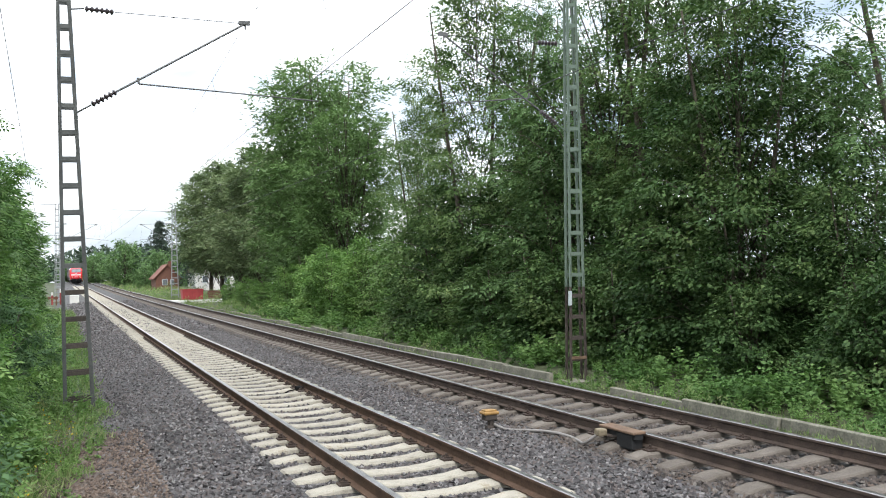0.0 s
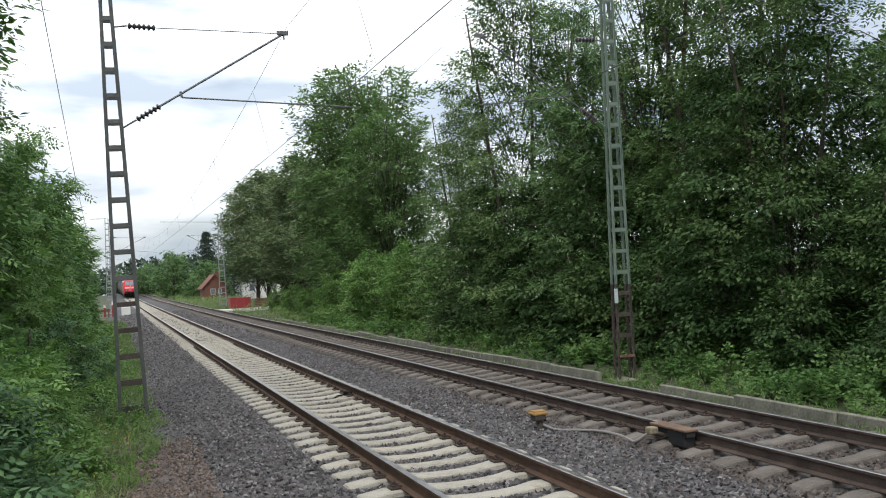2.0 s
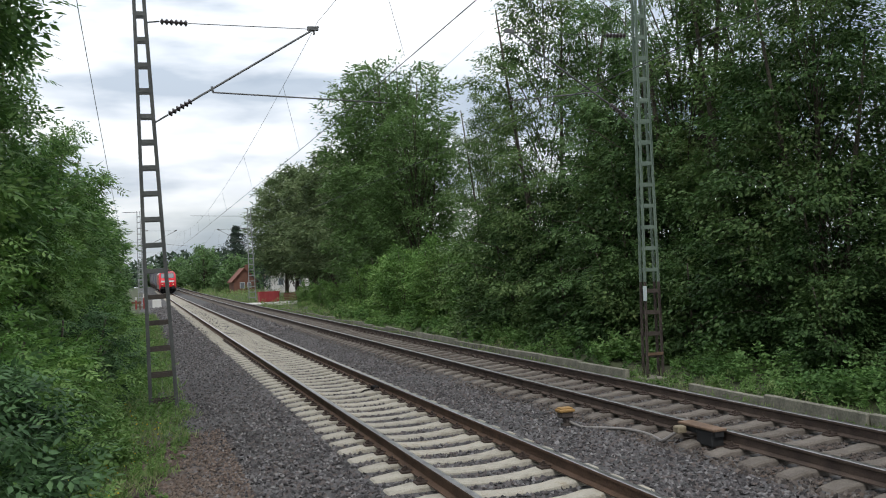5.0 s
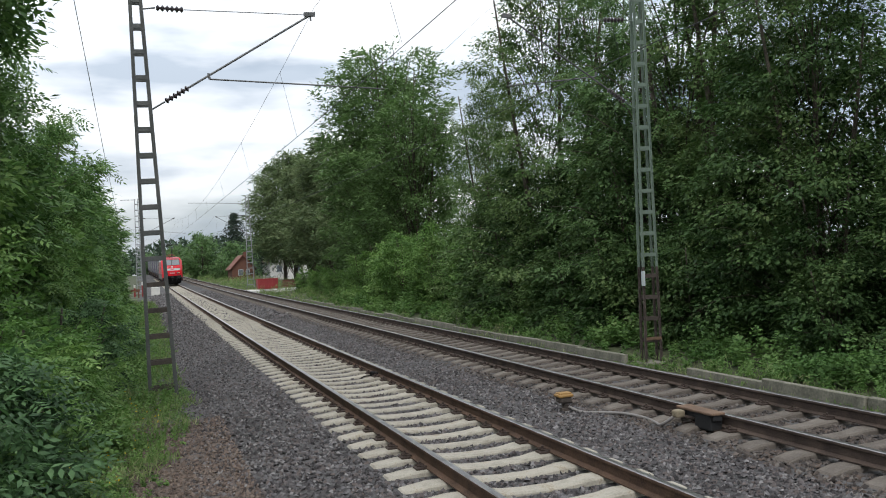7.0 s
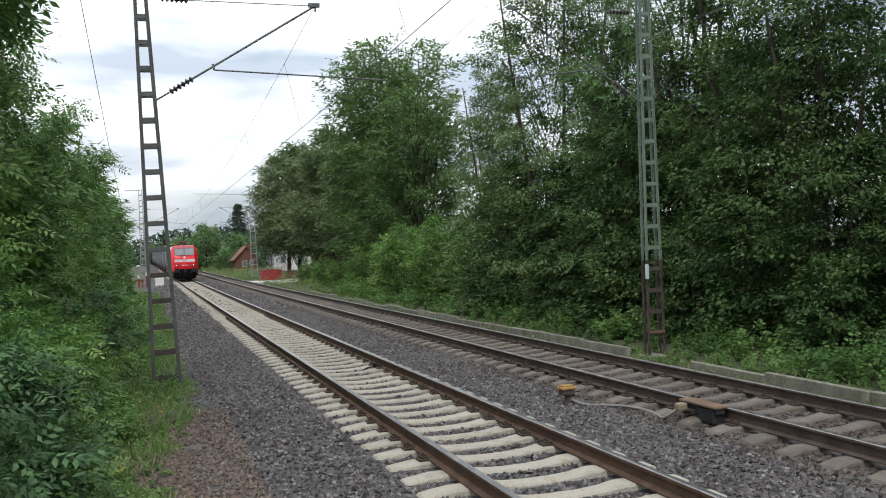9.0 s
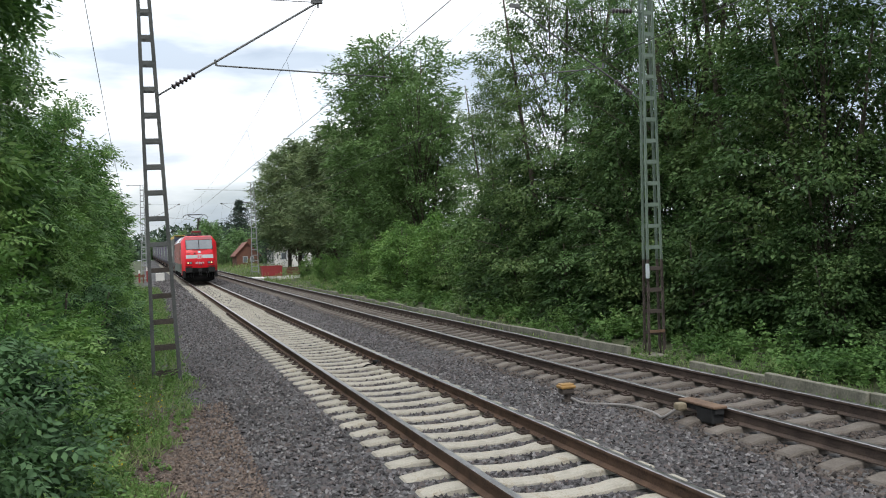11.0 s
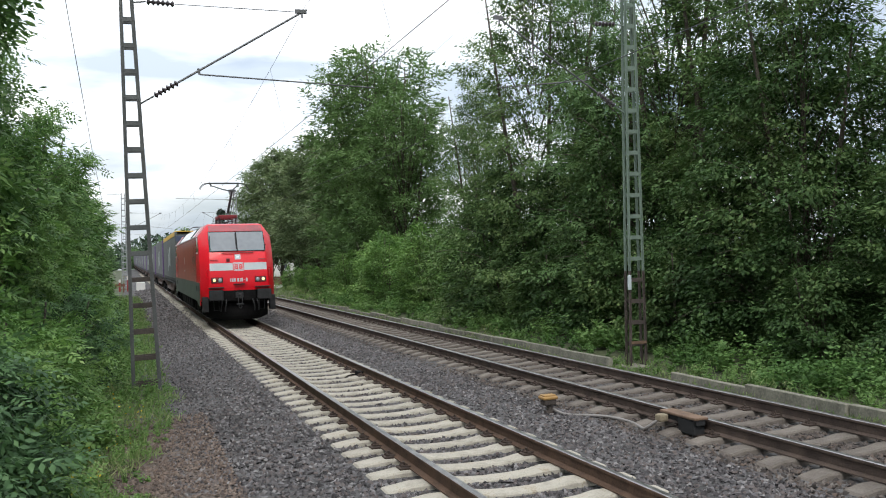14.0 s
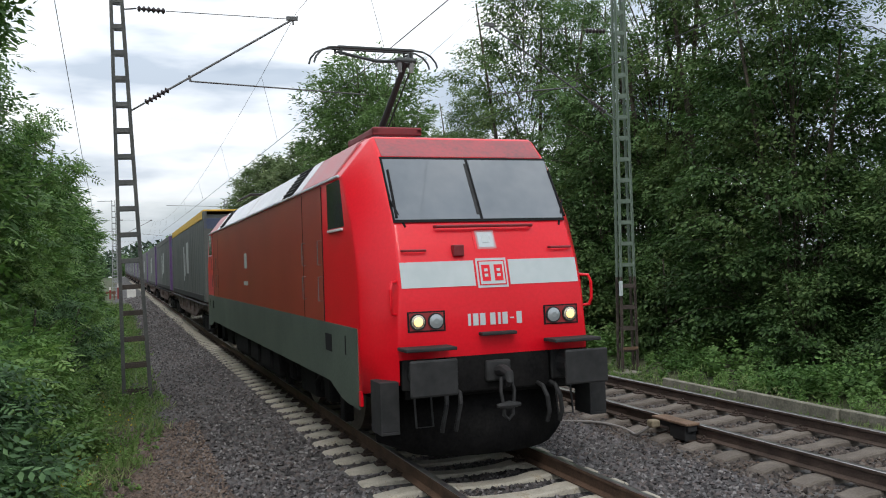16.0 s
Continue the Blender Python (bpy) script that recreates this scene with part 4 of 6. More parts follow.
def loco():
    t = thing("locomotive", "red electric freight locomotive with lit headlamps and raised pantograph", "locomotive", at(0, run(0), 0))
    body = part("body", loco_shell(), M_RED, t, "red painted body with a faded sloping front")
    bv = body.modifiers.new("round", "BEVEL")
    bv.width, bv.segments, bv.limit_method, bv.angle_limit = 0.05, 3, "ANGLE", radians(14)
    body.data.polygons.foreach_set("use_smooth", [True] * len(body.data.polygons))
    # lower side skirts, deeper below the cabs with a sloping rear edge
    def drop(x0, x1, y, d):
        prof = [(0.0, 0.8), (0.0, 0.64), (0.5, 0.64), (0.8, 0.67), (1.15, 0.75), (1.35, 0.8)]
        V = [(x, y + d * u, z) for x in (x0, x1) for u, z in prof]
        n = len(prof)
        return V, [tuple(range(n)), tuple(range(2 * n - 1, n - 1, -1))] + [(i, (i + 1) % n, (i + 1) % n + n, i + n) for i in range(n)]
    for s in (-1, 1):
        x0, x1 = sorted((s * (HALF - 0.02), s * (HALF + 0.008)))
        part("skirt", join(prism([(x0, 0.8), (x1, 0.8), (x1, 1.5), (x0, 1.5)], [1.05, LEN - 1.05]), drop(x0, x1, 1.05, 1), drop(x0, x1, LEN - 1.05, -1)), M_SKIRT, body, "dusty grey-green lower side")
        corner = prism([(x0, 0.68), (x1, 0.68), (x1, 0.84), (x0, 0.84)], [0.97, 1.05])
        part("corner_flap", corner, M_RED, body)
        # sloping silver roof edge with louvres
        a, b = Vector((s * HALF, 0, 3.215)), Vector((s * 0.985, 0, 3.65))
        n = Vector((s * (b.z - a.z), 0, abs(b.x - a.x))).normalized()

        def slope(y0, y1, k0, k1, lift):
            V = []
            for y in (y0, y1):
                for k in (k0, k1):
                    p = a.lerp(b, k)
                    for h in (-0.01, lift):
                        q = p + n * h
                        V.append((q.x, y, q.z))
            return V, [(0, 1, 3, 2), (4, 6, 7, 5), (0, 4, 5, 1), (2, 3, 7, 6), (1, 5, 7, 3), (0, 2, 6, 4)]
        for y0, y1 in ((3.9, 4.45), (5.4, 9.4), (9.5, 13.5), (14.45, 15.0)):
            part("roof_side_panel", slope(y0, y1, 0.02, 0.98, 0.012), M_SILVER, body, "pale silver roof edge panel")
        # Sky reflected on the cab slope is painted as pinkish panels.
        for y0, y1 in ((1.95, 3.86), (LEN - 3.86, LEN - 1.95)):
            part("cab_roof_edge", slope(y0, y1, 0.03, 0.97, 0.008), M_RED_ROOF, body, "pinkish cab roof edge with sky reflection put into its paint")
        for y0 in (4.5, 13.55):
            lou = part("louvre_frame", slope(y0, y0 + 0.86, 0.02, 0.98, 0.014), M_RUBBER, body, "black ventilation louvre")
            for i in range(7):
                part("slat", slope(y0 + 0.06, y0 + 0.8, 0.08 + i * 0.125, 0.13 + i * 0.125, 0.035), M_GREYSTEEL, lou)
        part("gutter", rbox(min(s * HALF, s * (HALF + 0.03)), max(s * HALF, s * (HALF + 0.03)), 1.65, LEN - 1.65, 3.185, 3.215, 0.006, 1), M_SILVER, body)
        for e in (0, 1):
            sx = s if e == 0 else -s
            x0, x1 = sorted((sx * (HALF - 0.03), sx * (HALF + 0.006)))
            V = [(x, y, z) for x in (x0, x1) for y, z in ((1.5, 2.62), (2.3, 2.62), (2.3, 3.16), (1.66, 3.16))]
            part("side_window", end_map((V, [(0, 3, 2, 1), (4, 5, 6, 7), (0, 1, 5, 4), (1, 2, 6, 5), (2, 3, 7, 6), (3, 0, 4, 7)]), e), M_GLASS_DARK, body, "dark cab side window")
            part("window_sill", end_map(rbox(min(sx * HALF, sx * (HALF + 0.03)), max(sx * HALF, sx * (HALF + 0.03)), 1.55, 2.25, 2.575, 2.605, 0.005, 1), e), M_SILVER, body)
            for yd in (2.62, 3.85):
                part("door_seam", end_map(rbox(min(sx * (HALF - 0.02), sx * (HALF + 0.008)), max(sx * (HALF - 0.02), sx * (HALF + 0.008)), yd, yd + 0.018, 1.5, 3.17, 0.001, 1), e), M_RUBBER, body)
            for yd in (2.72, 3.72):
                for z0, z1 in ((1.75, 2.05), (2.2, 2.5)):
                    part("grab_rail", end_map(tube([(sx * HALF, yd, z0), (sx * (HALF + 0.05), yd, z0), (sx * (HALF + 0.05), yd, z1), (sx * HALF, yd, z1)], 0.007, 6), e), M_TUBE, body, "slim metal grab rail")
            # Flat black plates paint the shade inside the foot recesses.
            part("foot_recess_shade", end_map(rbox(min(sx * (HALF - 0.02), sx * (HALF + 0.012)), max(sx * (HALF - 0.02), sx * (HALF + 0.012)), 2.25, 2.6, 1.15, 1.37, 0.01, 1), e), M_RUBBER, body)
            part("foot_recess_shade", end_map(rbox(min(sx * (HALF - 0.02), sx * (HALF + 0.012)), max(sx * (HALF - 0.02), sx * (HALF + 0.012)), 1.55, 1.61, 1.17, 1.4, 0.01, 1), e), M_RUBBER, body)
        # Side colour includes the dark reflection of the hedge as well as dust.
        part("side_panel", rbox(min(s * (HALF - 0.02), s * (HALF + 0.004)), max(s * (HALF - 0.02), s * (HALF + 0.004)), 2.66, LEN - 2.66, 1.5, 3.18, 0.002, 1), M_RED_SIDE, body, "red side wall, its brown holding brake dust and a painted hedge reflection")
        # small side plates
        part("side_plate", rbox(min(s * HALF, s * (HALF + 0.006)), max(s * HALF, s * (HALF + 0.009)), 9.6, 9.95, 2.2, 2.5, 0.002, 1), M_WHITE, body)
        part("side_plate", rbox(min(s * HALF, s * (HALF + 0.006)), max(s * HALF, s * (HALF + 0.009)), 9.5, 10.1, 1.86, 1.94, 0.002, 1), M_WHITE, body)
    for e in (0, 1):
        cab_face(body, e)
        buffer_beam(t, e)
    roof_gear(t)
    under = join(rbox(-1.25, 1.25, 6.6, LEN - 6.6, 0.35, 0.85, 0.05), *[rbox(-1.3, 1.3, y, y + 0.9, 0.42, 0.8, 0.04) for y in (7.2, 8.6, 10.0)], box(-1.2, 1.2, 0.9, LEN - 0.9, 0.75, 0.95))
    part("underframe", under, M_BLACKSTEEL, t, "sooty black underframe and equipment boxes with shade in their colour")
    wheels = []
    for yb in (4.6, LEN - 4.6):
        part("bogie", bogie_geo(yb, 1.28, 0.6), M_BLACKSTEEL, t, "sooty black bogie frame with shade in its colour")
        for d in (-1.28, 1.28):
            wheels.append(wheelset(t, "wheelset", yb + d))
    return t, wheels


def cab_face(body, e):
    zb, zt = 2.63, 3.34
    rubber = part("windscreen_seal", end_map(face_panel(-1.0, 1.0, zb - 0.02, zt + 0.02, 0.018), e), M_RUBBER, body)
    for x0, x1 in ((-0.985, -0.018), (0.018, 0.985)):
        part("windscreen", end_map(face_panel(x0, x1, zb + 0.01, zt - 0.01, 0.024), e), M_GLASS, body, "windscreen pane with sky reflection put into its grey colour")
    part("brow_panel", end_map(face_panel(-0.97, 0.97, 3.37, 3.6, 0.006), e), M_RED_BROW, body, "faded dirty red brow above the windscreen")
    part("windscreen_post", end_map(face_panel(-0.045, -0.012, zb + 0.06, zt - 0.06, 0.028), e), M_GREYSTEEL, body)
    for x0, x1 in ((-1.015, -0.2), (0.2, 1.01)):
        part("white_band", end_map(face_panel(x0, x1, 1.925, 2.19, 0.006), e), M_WHITE, body, "dusty white band")
    # plain emblem: white plate, red rim, two red blocks
    em = part("emblem", end_map(face_panel(-0.175, 0.175, 1.9, 2.21, 0.006), e), M_WHITE, body, "white emblem plate with red blocks")
    part("rim", end_map(face_panel(-0.155, 0.155, 1.925, 2.185, 0.009), e), M_RED, em)
    part("plate", end_map(face_panel(-0.14, 0.14, 1.937, 2.173, 0.012), e), M_WHITE, em)
    for x in (-0.072, 0.072):
        V, F = face_panel(x - 0.048, x + 0.048, 1.97, 2.14, 0.015)
        part("block", end_map((V, F), e), M_RED, em)
        for z in (2.015, 2.07):
            part("gap", end_map(face_panel(x - 0.02, x + 0.02, z, z + 0.03, 0.017), e), M_WHITE, em)
    # top lamp
    top = part("top_lamp", end_map(face_panel(-0.15, 0.13, 2.29, 2.53, 0.006), e), M_RED, body, "square top headlamp")
    part("lamp_seal", end_map(face_panel(-0.12, 0.1, 2.31, 2.51, 0.01), e), M_RED_ROOF, top)
    part("lens", end_map(face_panel(-0.1, 0.08, 2.33, 2.49, 0.014), e), M_LAMP_OFF, top, "clear lamp glass, unlit")
    part("bulb", end_map(face_panel(-0.05, 0.03, 2.38, 2.45, 0.018), e), M_WHITE, top)
    # headlamps
    for s in (-1, 1):
        x0, x1 = sorted((s * 0.565, s * 0.975))
        hl = part("headlamp", end_map(face_panel(x0, x1, 1.475, 1.685, 0.006), e), M_RUBBER, body, "recessed headlamp pair")
        part("housing", end_map(face_panel(x0 + 0.02, x1 - 0.02, 1.49, 1.67, 0.009), e), plain("dark_red_housing", (0.2, 0.01, 0.012), 0.5), hl)
        for x, on in ((s * 0.868, True), (s * 0.672, False)):
            y = face_y(1.58)
            part("lens_ring", end_map(tube([(x, y + 0.01, 1.58), (x, y - 0.03, 1.58)], 0.086, 20), e), M_GREYSTEEL, hl)
            lit = on and e == 0
            part("lens", end_map(tube([(x, y - 0.02, 1.58), (x, y - 0.034, 1.58), (x, y - 0.045, 1.58)], [0.076, 0.072, 0.03], 20), e), M_BOWL if lit else M_LAMP_OFF, hl, "bright reflector bowl" if lit else "clear unlit lens")
            if lit:
                part("bulb", end_map(tube([(x, y - 0.043, 1.58), (x, y - 0.05, 1.58)], [0.05, 0.04], 16), e), M_LAMP_ON, hl, "lit warm white bulb")
        # side grab irons and small handles
        part("grab_iron", end_map(tube([(s * 1.05, 0.5, 2.0), (s * 1.13, 0.42, 1.99), (s * 1.15, 0.40, 1.92), (s * 1.15, 0.40, 1.74), (s * 1.13, 0.42, 1.67), (s * 1.07, 0.47, 1.66)], 0.017, 7), e), M_RED, body)
        z = 2.31
        y = face_y(z) - 0.05
        part("handle", end_map(tube([(s * 0.72, y + 0.05, z), (s * 0.72, y, z), (s * 0.97, y, z), (s * 0.97, y + 0.05, z)], 0.013, 6), e), M_PANRED, body)
        # wiper
        wy = face_y(2.62) - 0.03
        x = s * 0.88 if s < 0 else s * 0.92
        part("wiper", end_map(join(tube([(x, wy, 2.56), (x - s * -0.12, face_y(2.85) - 0.04, 2.85)], 0.012, 6), tube([(x + s * 0.085, face_y(2.66) - 0.03, 2.66), (x + s * 0.07, face_y(3.2) - 0.03, 3.2)], 0.014, 6)), e), M_RUBBER, body, "black windscreen wiper")
        part("step_plate", end_map(rbox(s * 0.82 - 0.27, s * 0.82 + 0.27, 0.12, 0.42, 1.3, 1.335, 0.008), e), M_GREYSTEEL, body)
    z = 2.56
    y = face_y(z) - 0.06
    part("handle", end_map(tube([(-0.56, y + 0.06, z), (-0.56, y, z), (0.56, y, z), (0.56, y + 0.06, z)], 0.017, 7), e), M_PANRED, body, "long red handrail")
    part("socket", end_map(rbox(-0.42, -0.3, face_y(2.3) - 0.07, face_y(2.3) + 0.02, 2.24, 2.36, 0.01), e), M_PANRED, body)
    # running number as plain bars
    for i, (x, w) in enumerate(((-0.295, 0.03), (-0.225, 0.06), (-0.145, 0.06), (-0.03, 0.06), (0.045, 0.03), (0.11, 0.06), (0.19, 0.045), (0.275, 0.06))):
        z0, z1 = (1.565, 1.58) if i == 6 else (1.51, 1.635)
        part("number_bar", end_map(face_panel(x - w / 2, x + w / 2, z0, z1, 0.005), e), M_WHITE, body)
    part("step_plate", end_map(rbox(-0.2, 0.2, 0.3, 0.42, 1.405, 1.44, 0.01), e), M_GREYSTEEL, body, "small grey footstep")


def buffer_beam(t, e):
    beam = part("buffer_beam", end_map(join(rbox(-1.0, 1.0, 0.5, 0.75, 0.78, 1.3, 0.02), rbox(-0.58, 0.62, 0.42, 0.55, 0.82, 1.25, 0.02)), e), M_BLACKSTEEL, t, "sooty black buffer beam with shade in its colour")
    for s in (-1, 1):
        part("buffer", end_map(join(rbox(s * 0.845 - 0.25, s * 0.845 + 0.25, 0.0, 0.04, 0.87, 1.23, 0.02), tube([(s * 0.845, 0.03, 1.05), (s * 0.845, 0.3, 1.05)], 0.1, 14), tube([(s * 0.845, 0.25, 1.05), (s * 0.845, 0.52, 1.05)], 0.14, 14), rbox(s * 0.845 - 0.19, s * 0.845 + 0.19, 0.46, 0.52, 0.88, 1.22, 0.02)), e), M_GREYSTEEL, t, "grey rectangular steel buffer")
        part("step_box", end_map(join(rbox(s * 1.19 - 0.1, s * 1.19 + 0.1, 0.4, 0.44, 0.48, 0.98, 0.02), rbox(s * 1.19 - 0.1, s * 1.19 - 0.08, 0.4, 0.75, 0.48, 0.98, 0.005, 1), rbox(s * 1.19 + 0.08, s * 1.19 + 0.1, 0.4, 0.75, 0.48, 0.98, 0.005, 1), rbox(s * 1.19 - 0.1, s * 1.19 + 0.1, 0.4, 0.75, 0.96, 0.99, 0.005, 1), rbox(s * 1.19 - 0.1, s * 1.19 + 0.1, 0.4, 0.75, 0.46, 0.49, 0.005, 1)), e), M_GREYSTEEL, t, "grey access step")
        part("foot_iron", end_map(tube([(s * 0.9, 0.5, 0.85), (s * 0.9, 0.45, 0.5), (s * 0.72, 0.45, 0.5), (s * 0.72, 0.5, 0.85)], 0.012, 6), e), M_GREYSTEEL, beam)
        for x in (0.47, 0.62):
            part("brake_hose", end_map(tube([(s * x, 0.42, 0.86), (s * x, 0.3, 0.84), (s * (x + 0.02), 0.24, 0.74), (s * (x + 0.05), 0.26, 0.58), (s * (x + 0.05), 0.32, 0.46)], 0.024, 8), e), M_GREYSTEEL, beam, "hanging brake hose")
    hook = tube([(0, 0.45, 1.02), (0, 0.22, 1.05), (0, 0.12, 1.02), (0, 0.1, 0.95), (0, 0.15, 0.9)], [0.065, 0.055, 0.05, 0.042, 0.025], 8)
    links = [tube([(k * 0.05, 0.2, 0.98), (k * 0.075, 0.16, 0.84), (k * 0.06, 0.15, 0.72), (k * 0.035, 0.15, 0.66)], 0.018, 7) for k in (-1, 1)]
    spindle = tube([(-0.13, 0.15, 0.7), (-0.05, 0.14, 0.7), (0.0, 0.14, 0.7), (0.05, 0.14, 0.7), (0.13, 0.15, 0.7)], [0.02, 0.034, 0.045, 0.034, 0.02], 8)
    shackle = tube([(-0.045, 0.15, 0.7), (-0.05, 0.16, 0.6), (0.0, 0.165, 0.55), (0.05, 0.16, 0.6), (0.045, 0.15, 0.7)], 0.02, 7)
    part("coupling", end_map(join(hook, spindle, shackle, rbox(-0.14, 0.14, 0.36, 0.43, 0.92, 1.14, 0.02), *links), e), M_GREYSTEEL, beam, "screw coupling on its hook")
    # curved snowplough apron
    V, F = [], []
    xs = np.linspace(-1.12, 1.12, 15)
    for x in xs:
        y = 0.62 + 0.62 * abs(x / 1.12) ** 2.2
        zb = 0.13 + 0.12 * max(0.0, abs(x) - 0.75) / 0.37
        for yo in (0.0, 0.04):
            V += [(float(x), y + yo - 0.1 * 0, 0.82), (float(x), y + yo - 0.02, 0.45), (float(x), y + yo - 0.07, zb)]
    for i in range(len(xs) - 1):
        a, b = i * 6, i * 6 + 6
        F += [(a, b, b + 1, a + 1), (a + 1, b + 1, b + 2, a + 2), (a + 3, a + 4, b + 4, b + 3), (a + 4, a + 5, b + 5, b + 4), (a + 2, b + 2, b + 5, a + 5), (a, a + 3, b + 3, b)]
    F += [(0, 1, 4, 3), (1, 2, 5, 4)]
    n = len(V) - 6
    F += [(n, n + 3, n + 4, n + 1), (n + 1, n + 4, n + 5, n + 2)]
    part("snowplough", end_map((V, F), e), M_BLACKSTEEL, t, "sooty black curved snowplough with shade in its colour", smooth=True)


def roof_gear(t):
    roof = part("roof_deck", rbox(-0.95, 0.95, 1.9, LEN - 1.9, 3.645, 3.672, 0.01, 1), M_RED_ROOF, t, "dusty faded red roof")
    part("equipment_box", join(rbox(-0.55, 0.55, 7.5, 11.5, 3.66, 3.9, 0.05), tube([(0.3, 5.9, 3.95), (0.3, 14.0, 3.95)], 0.03, 8)), M_GREYSTEEL, roof)
    for y in (3.66, 4.96):
        for x in (-0.31, 0.31):
            part("insulator", insulator((x, y, 3.67), (x, y, 3.99), 5, 0.07), M_INSUL, roof)
    # raised single-arm pantograph
    pan = part("pantograph", join(rbox(-0.36, 0.36, 3.60, 3.72, 3.98, 4.1, 0.02), rbox(-0.36, 0.36, 4.90, 5.02, 3.98, 4.1, 0.02), rbox(-0.36, -0.26, 3.60, 5.00, 3.99, 4.09, 0.02), rbox(0.26, 0.36, 3.60, 5.00, 3.99, 4.09, 0.02)), M_PANRED, t, "raised single-arm pantograph on a red base")
    part("lower_arm", join(tube([(0.1, 3.8, 4.08), (0.15, 5.05, 4.2)], [0.06, 0.05], 10), tube([(0.28, 3.9, 4.08), (0.25, 5.05, 4.16)], 0.018, 6)), M_PAN, pan)
    part("upper_arm", join(tube([(0.15, 5.05, 4.2), (0.21, 3.75, 5.07)], [0.055, 0.042], 10), tube([(0.27, 5.05, 4.24), (0.33, 3.85, 5.03)], 0.012, 6)), M_PAN, pan)
    for y, z in ((4.5, 5.42), (4.86, 5.48)):
        part("contact_strip", join(rbox(-0.6, 0.6, y - 0.022, y + 0.022, z - 0.02, z + 0.02, 0.008, 1), tube([(-0.96, y, z - 0.25), (-0.93, y, z - 0.16), (-0.85, y, z - 0.07), (-0.73, y, z - 0.012), (-0.58, y, z)], 0.015, 8), tube([(0.58, y, z), (0.73, y, z - 0.012), (0.85, y, z - 0.07), (0.93, y, z - 0.16), (0.96, y, z - 0.25)], 0.015, 8)), M_PAN, pan, "dark contact strip with curved horns")
    part("head_frame", join(*[tube([(x, 4.48, 5.36), (x, 4.88, 5.42), (x, 4.88, 5.48)], 0.018, 6) for x in (-0.55, 0.55)], *[tube([(x, 4.5, 5.3), (x, 4.5, 5.44)], 0.02, 6) for x in (-0.55, 0.55)],
                            *[tube([(0.21 + k * 0.08, 3.8, 5.07), (0.2 * k + 0.1, 4.2, 5.16), (k * 0.55, 4.6, 5.36)], 0.026, 6) for k in (-1, 1)],
                            tube([(0.06, 3.77, 5.08), (0.36, 3.77, 5.08)], 0.04, 8), rbox(0.1, 0.32, 3.76, 3.96, 5.02, 5.13, 0.02)), M_PAN, pan)
    for k in (-1, 1):
        part("spring_box", tube([(0.21 + k * 0.1, 3.78, 5.1), (0.21 + k * 0.08, 3.8, 4.92)], [0.05, 0.03], 8), M_MAST_FAR, pan, "pale tapered spring housing")
    # folded rear pantograph
    fold = part("pantograph", join(rbox(-0.5, 0.5, LEN - 5.4, LEN - 5.2, 3.86, 3.96, 0.02), rbox(-0.5, 0.5, LEN - 4.1, LEN - 3.9, 3.86, 3.96, 0.02), rbox(-0.06, 0.06, LEN - 6.2, LEN - 4.0, 3.95, 4.02, 0.02)), M_PAN, t, "dark folded pantograph")
    for y in (LEN - 4.9, LEN - 4.6):
        part("contact_strip", tube([(-0.9, y, 3.9), (-0.6, y, 4.06), (0.6, y, 4.06), (0.9, y, 3.9)], 0.02, 6), M_PAN, fold)


W_PITCH, W_LEN = 19.9, 19.3


def wagon(y0):
    w = thing("flat_wagon", "rusty brown flat wagon carrying a swap body", "railway wagon", at(0, run(0) + y0, 0), "wagons of the train")
    for s in (-1, 1):
        x0, x1 = sorted((s * 1.12, s * 1.2))
        g = [prism([(x0, 0.95), (x1, 0.95), (x1, 1.12), (x0, 1.12)], [0.55, W_LEN - 0.55])]
        V = [(x, y, z) for x in (x0 + 0.015, x1 - 0.015) for y, z in ((3.4, 0.95), (5.6, 0.55), (W_LEN - 5.6, 0.55), (W_LEN - 3.4, 0.95))]
        g.append((V, [(0, 1, 2, 3), (7, 6, 5, 4), (0, 4, 5, 1), (1, 5, 6, 2), (2, 6, 7, 3), (3, 7, 4, 0)]))
        for i in range(9):
            g.append(box(x0 - 0.03, x1 + 0.03, 2.0 + i * 1.9, 2.08 + i * 1.9, 0.72 if 1 < i < 7 else 0.92, 1.1))
        part("side_sill", join(*g), M_WAGON, w)
        part("foot_rail", rbox(min(s * 1.2, s * 1.3), max(s * 1.2, s * 1.3), 0.7, W_LEN - 0.7, 1.1, 1.14, 0.01, 1), M_GREYSTEEL, w)
        for yb in (0.0, W_LEN):
            d = 1 if yb == 0 else -1
            part("buffer", join(tube([(s * 0.845, yb, 1.05), (s * 0.845, yb + d * 0.04, 1.05)], 0.22, 16), tube([(s * 0.845, yb, 1.05), (s * 0.845, yb + d * 0.6, 1.05)], 0.09, 10)), M_GREYSTEEL, w)
    part("deck", join(*[box(-1.15, 1.15, y, y + 0.25, 0.98, 1.1) for y in np.arange(0.55, W_LEN - 0.8, 1.65)], box(-0.25, 0.25, 0.55, W_LEN - 0.55, 0.7, 1.06)), M_WAGON, w)
    for yb in (2.6, W_LEN - 2.6):
        part("bogie", bogie_geo(yb, 0.9, 0.45, 1.0), M_BLACKSTEEL, w, "sooty black bogie frame with shade in its colour")
        for d in (-0.9, 0.9):
            wheelset(w, "wheelset", yb + d, 0.45)
    return w


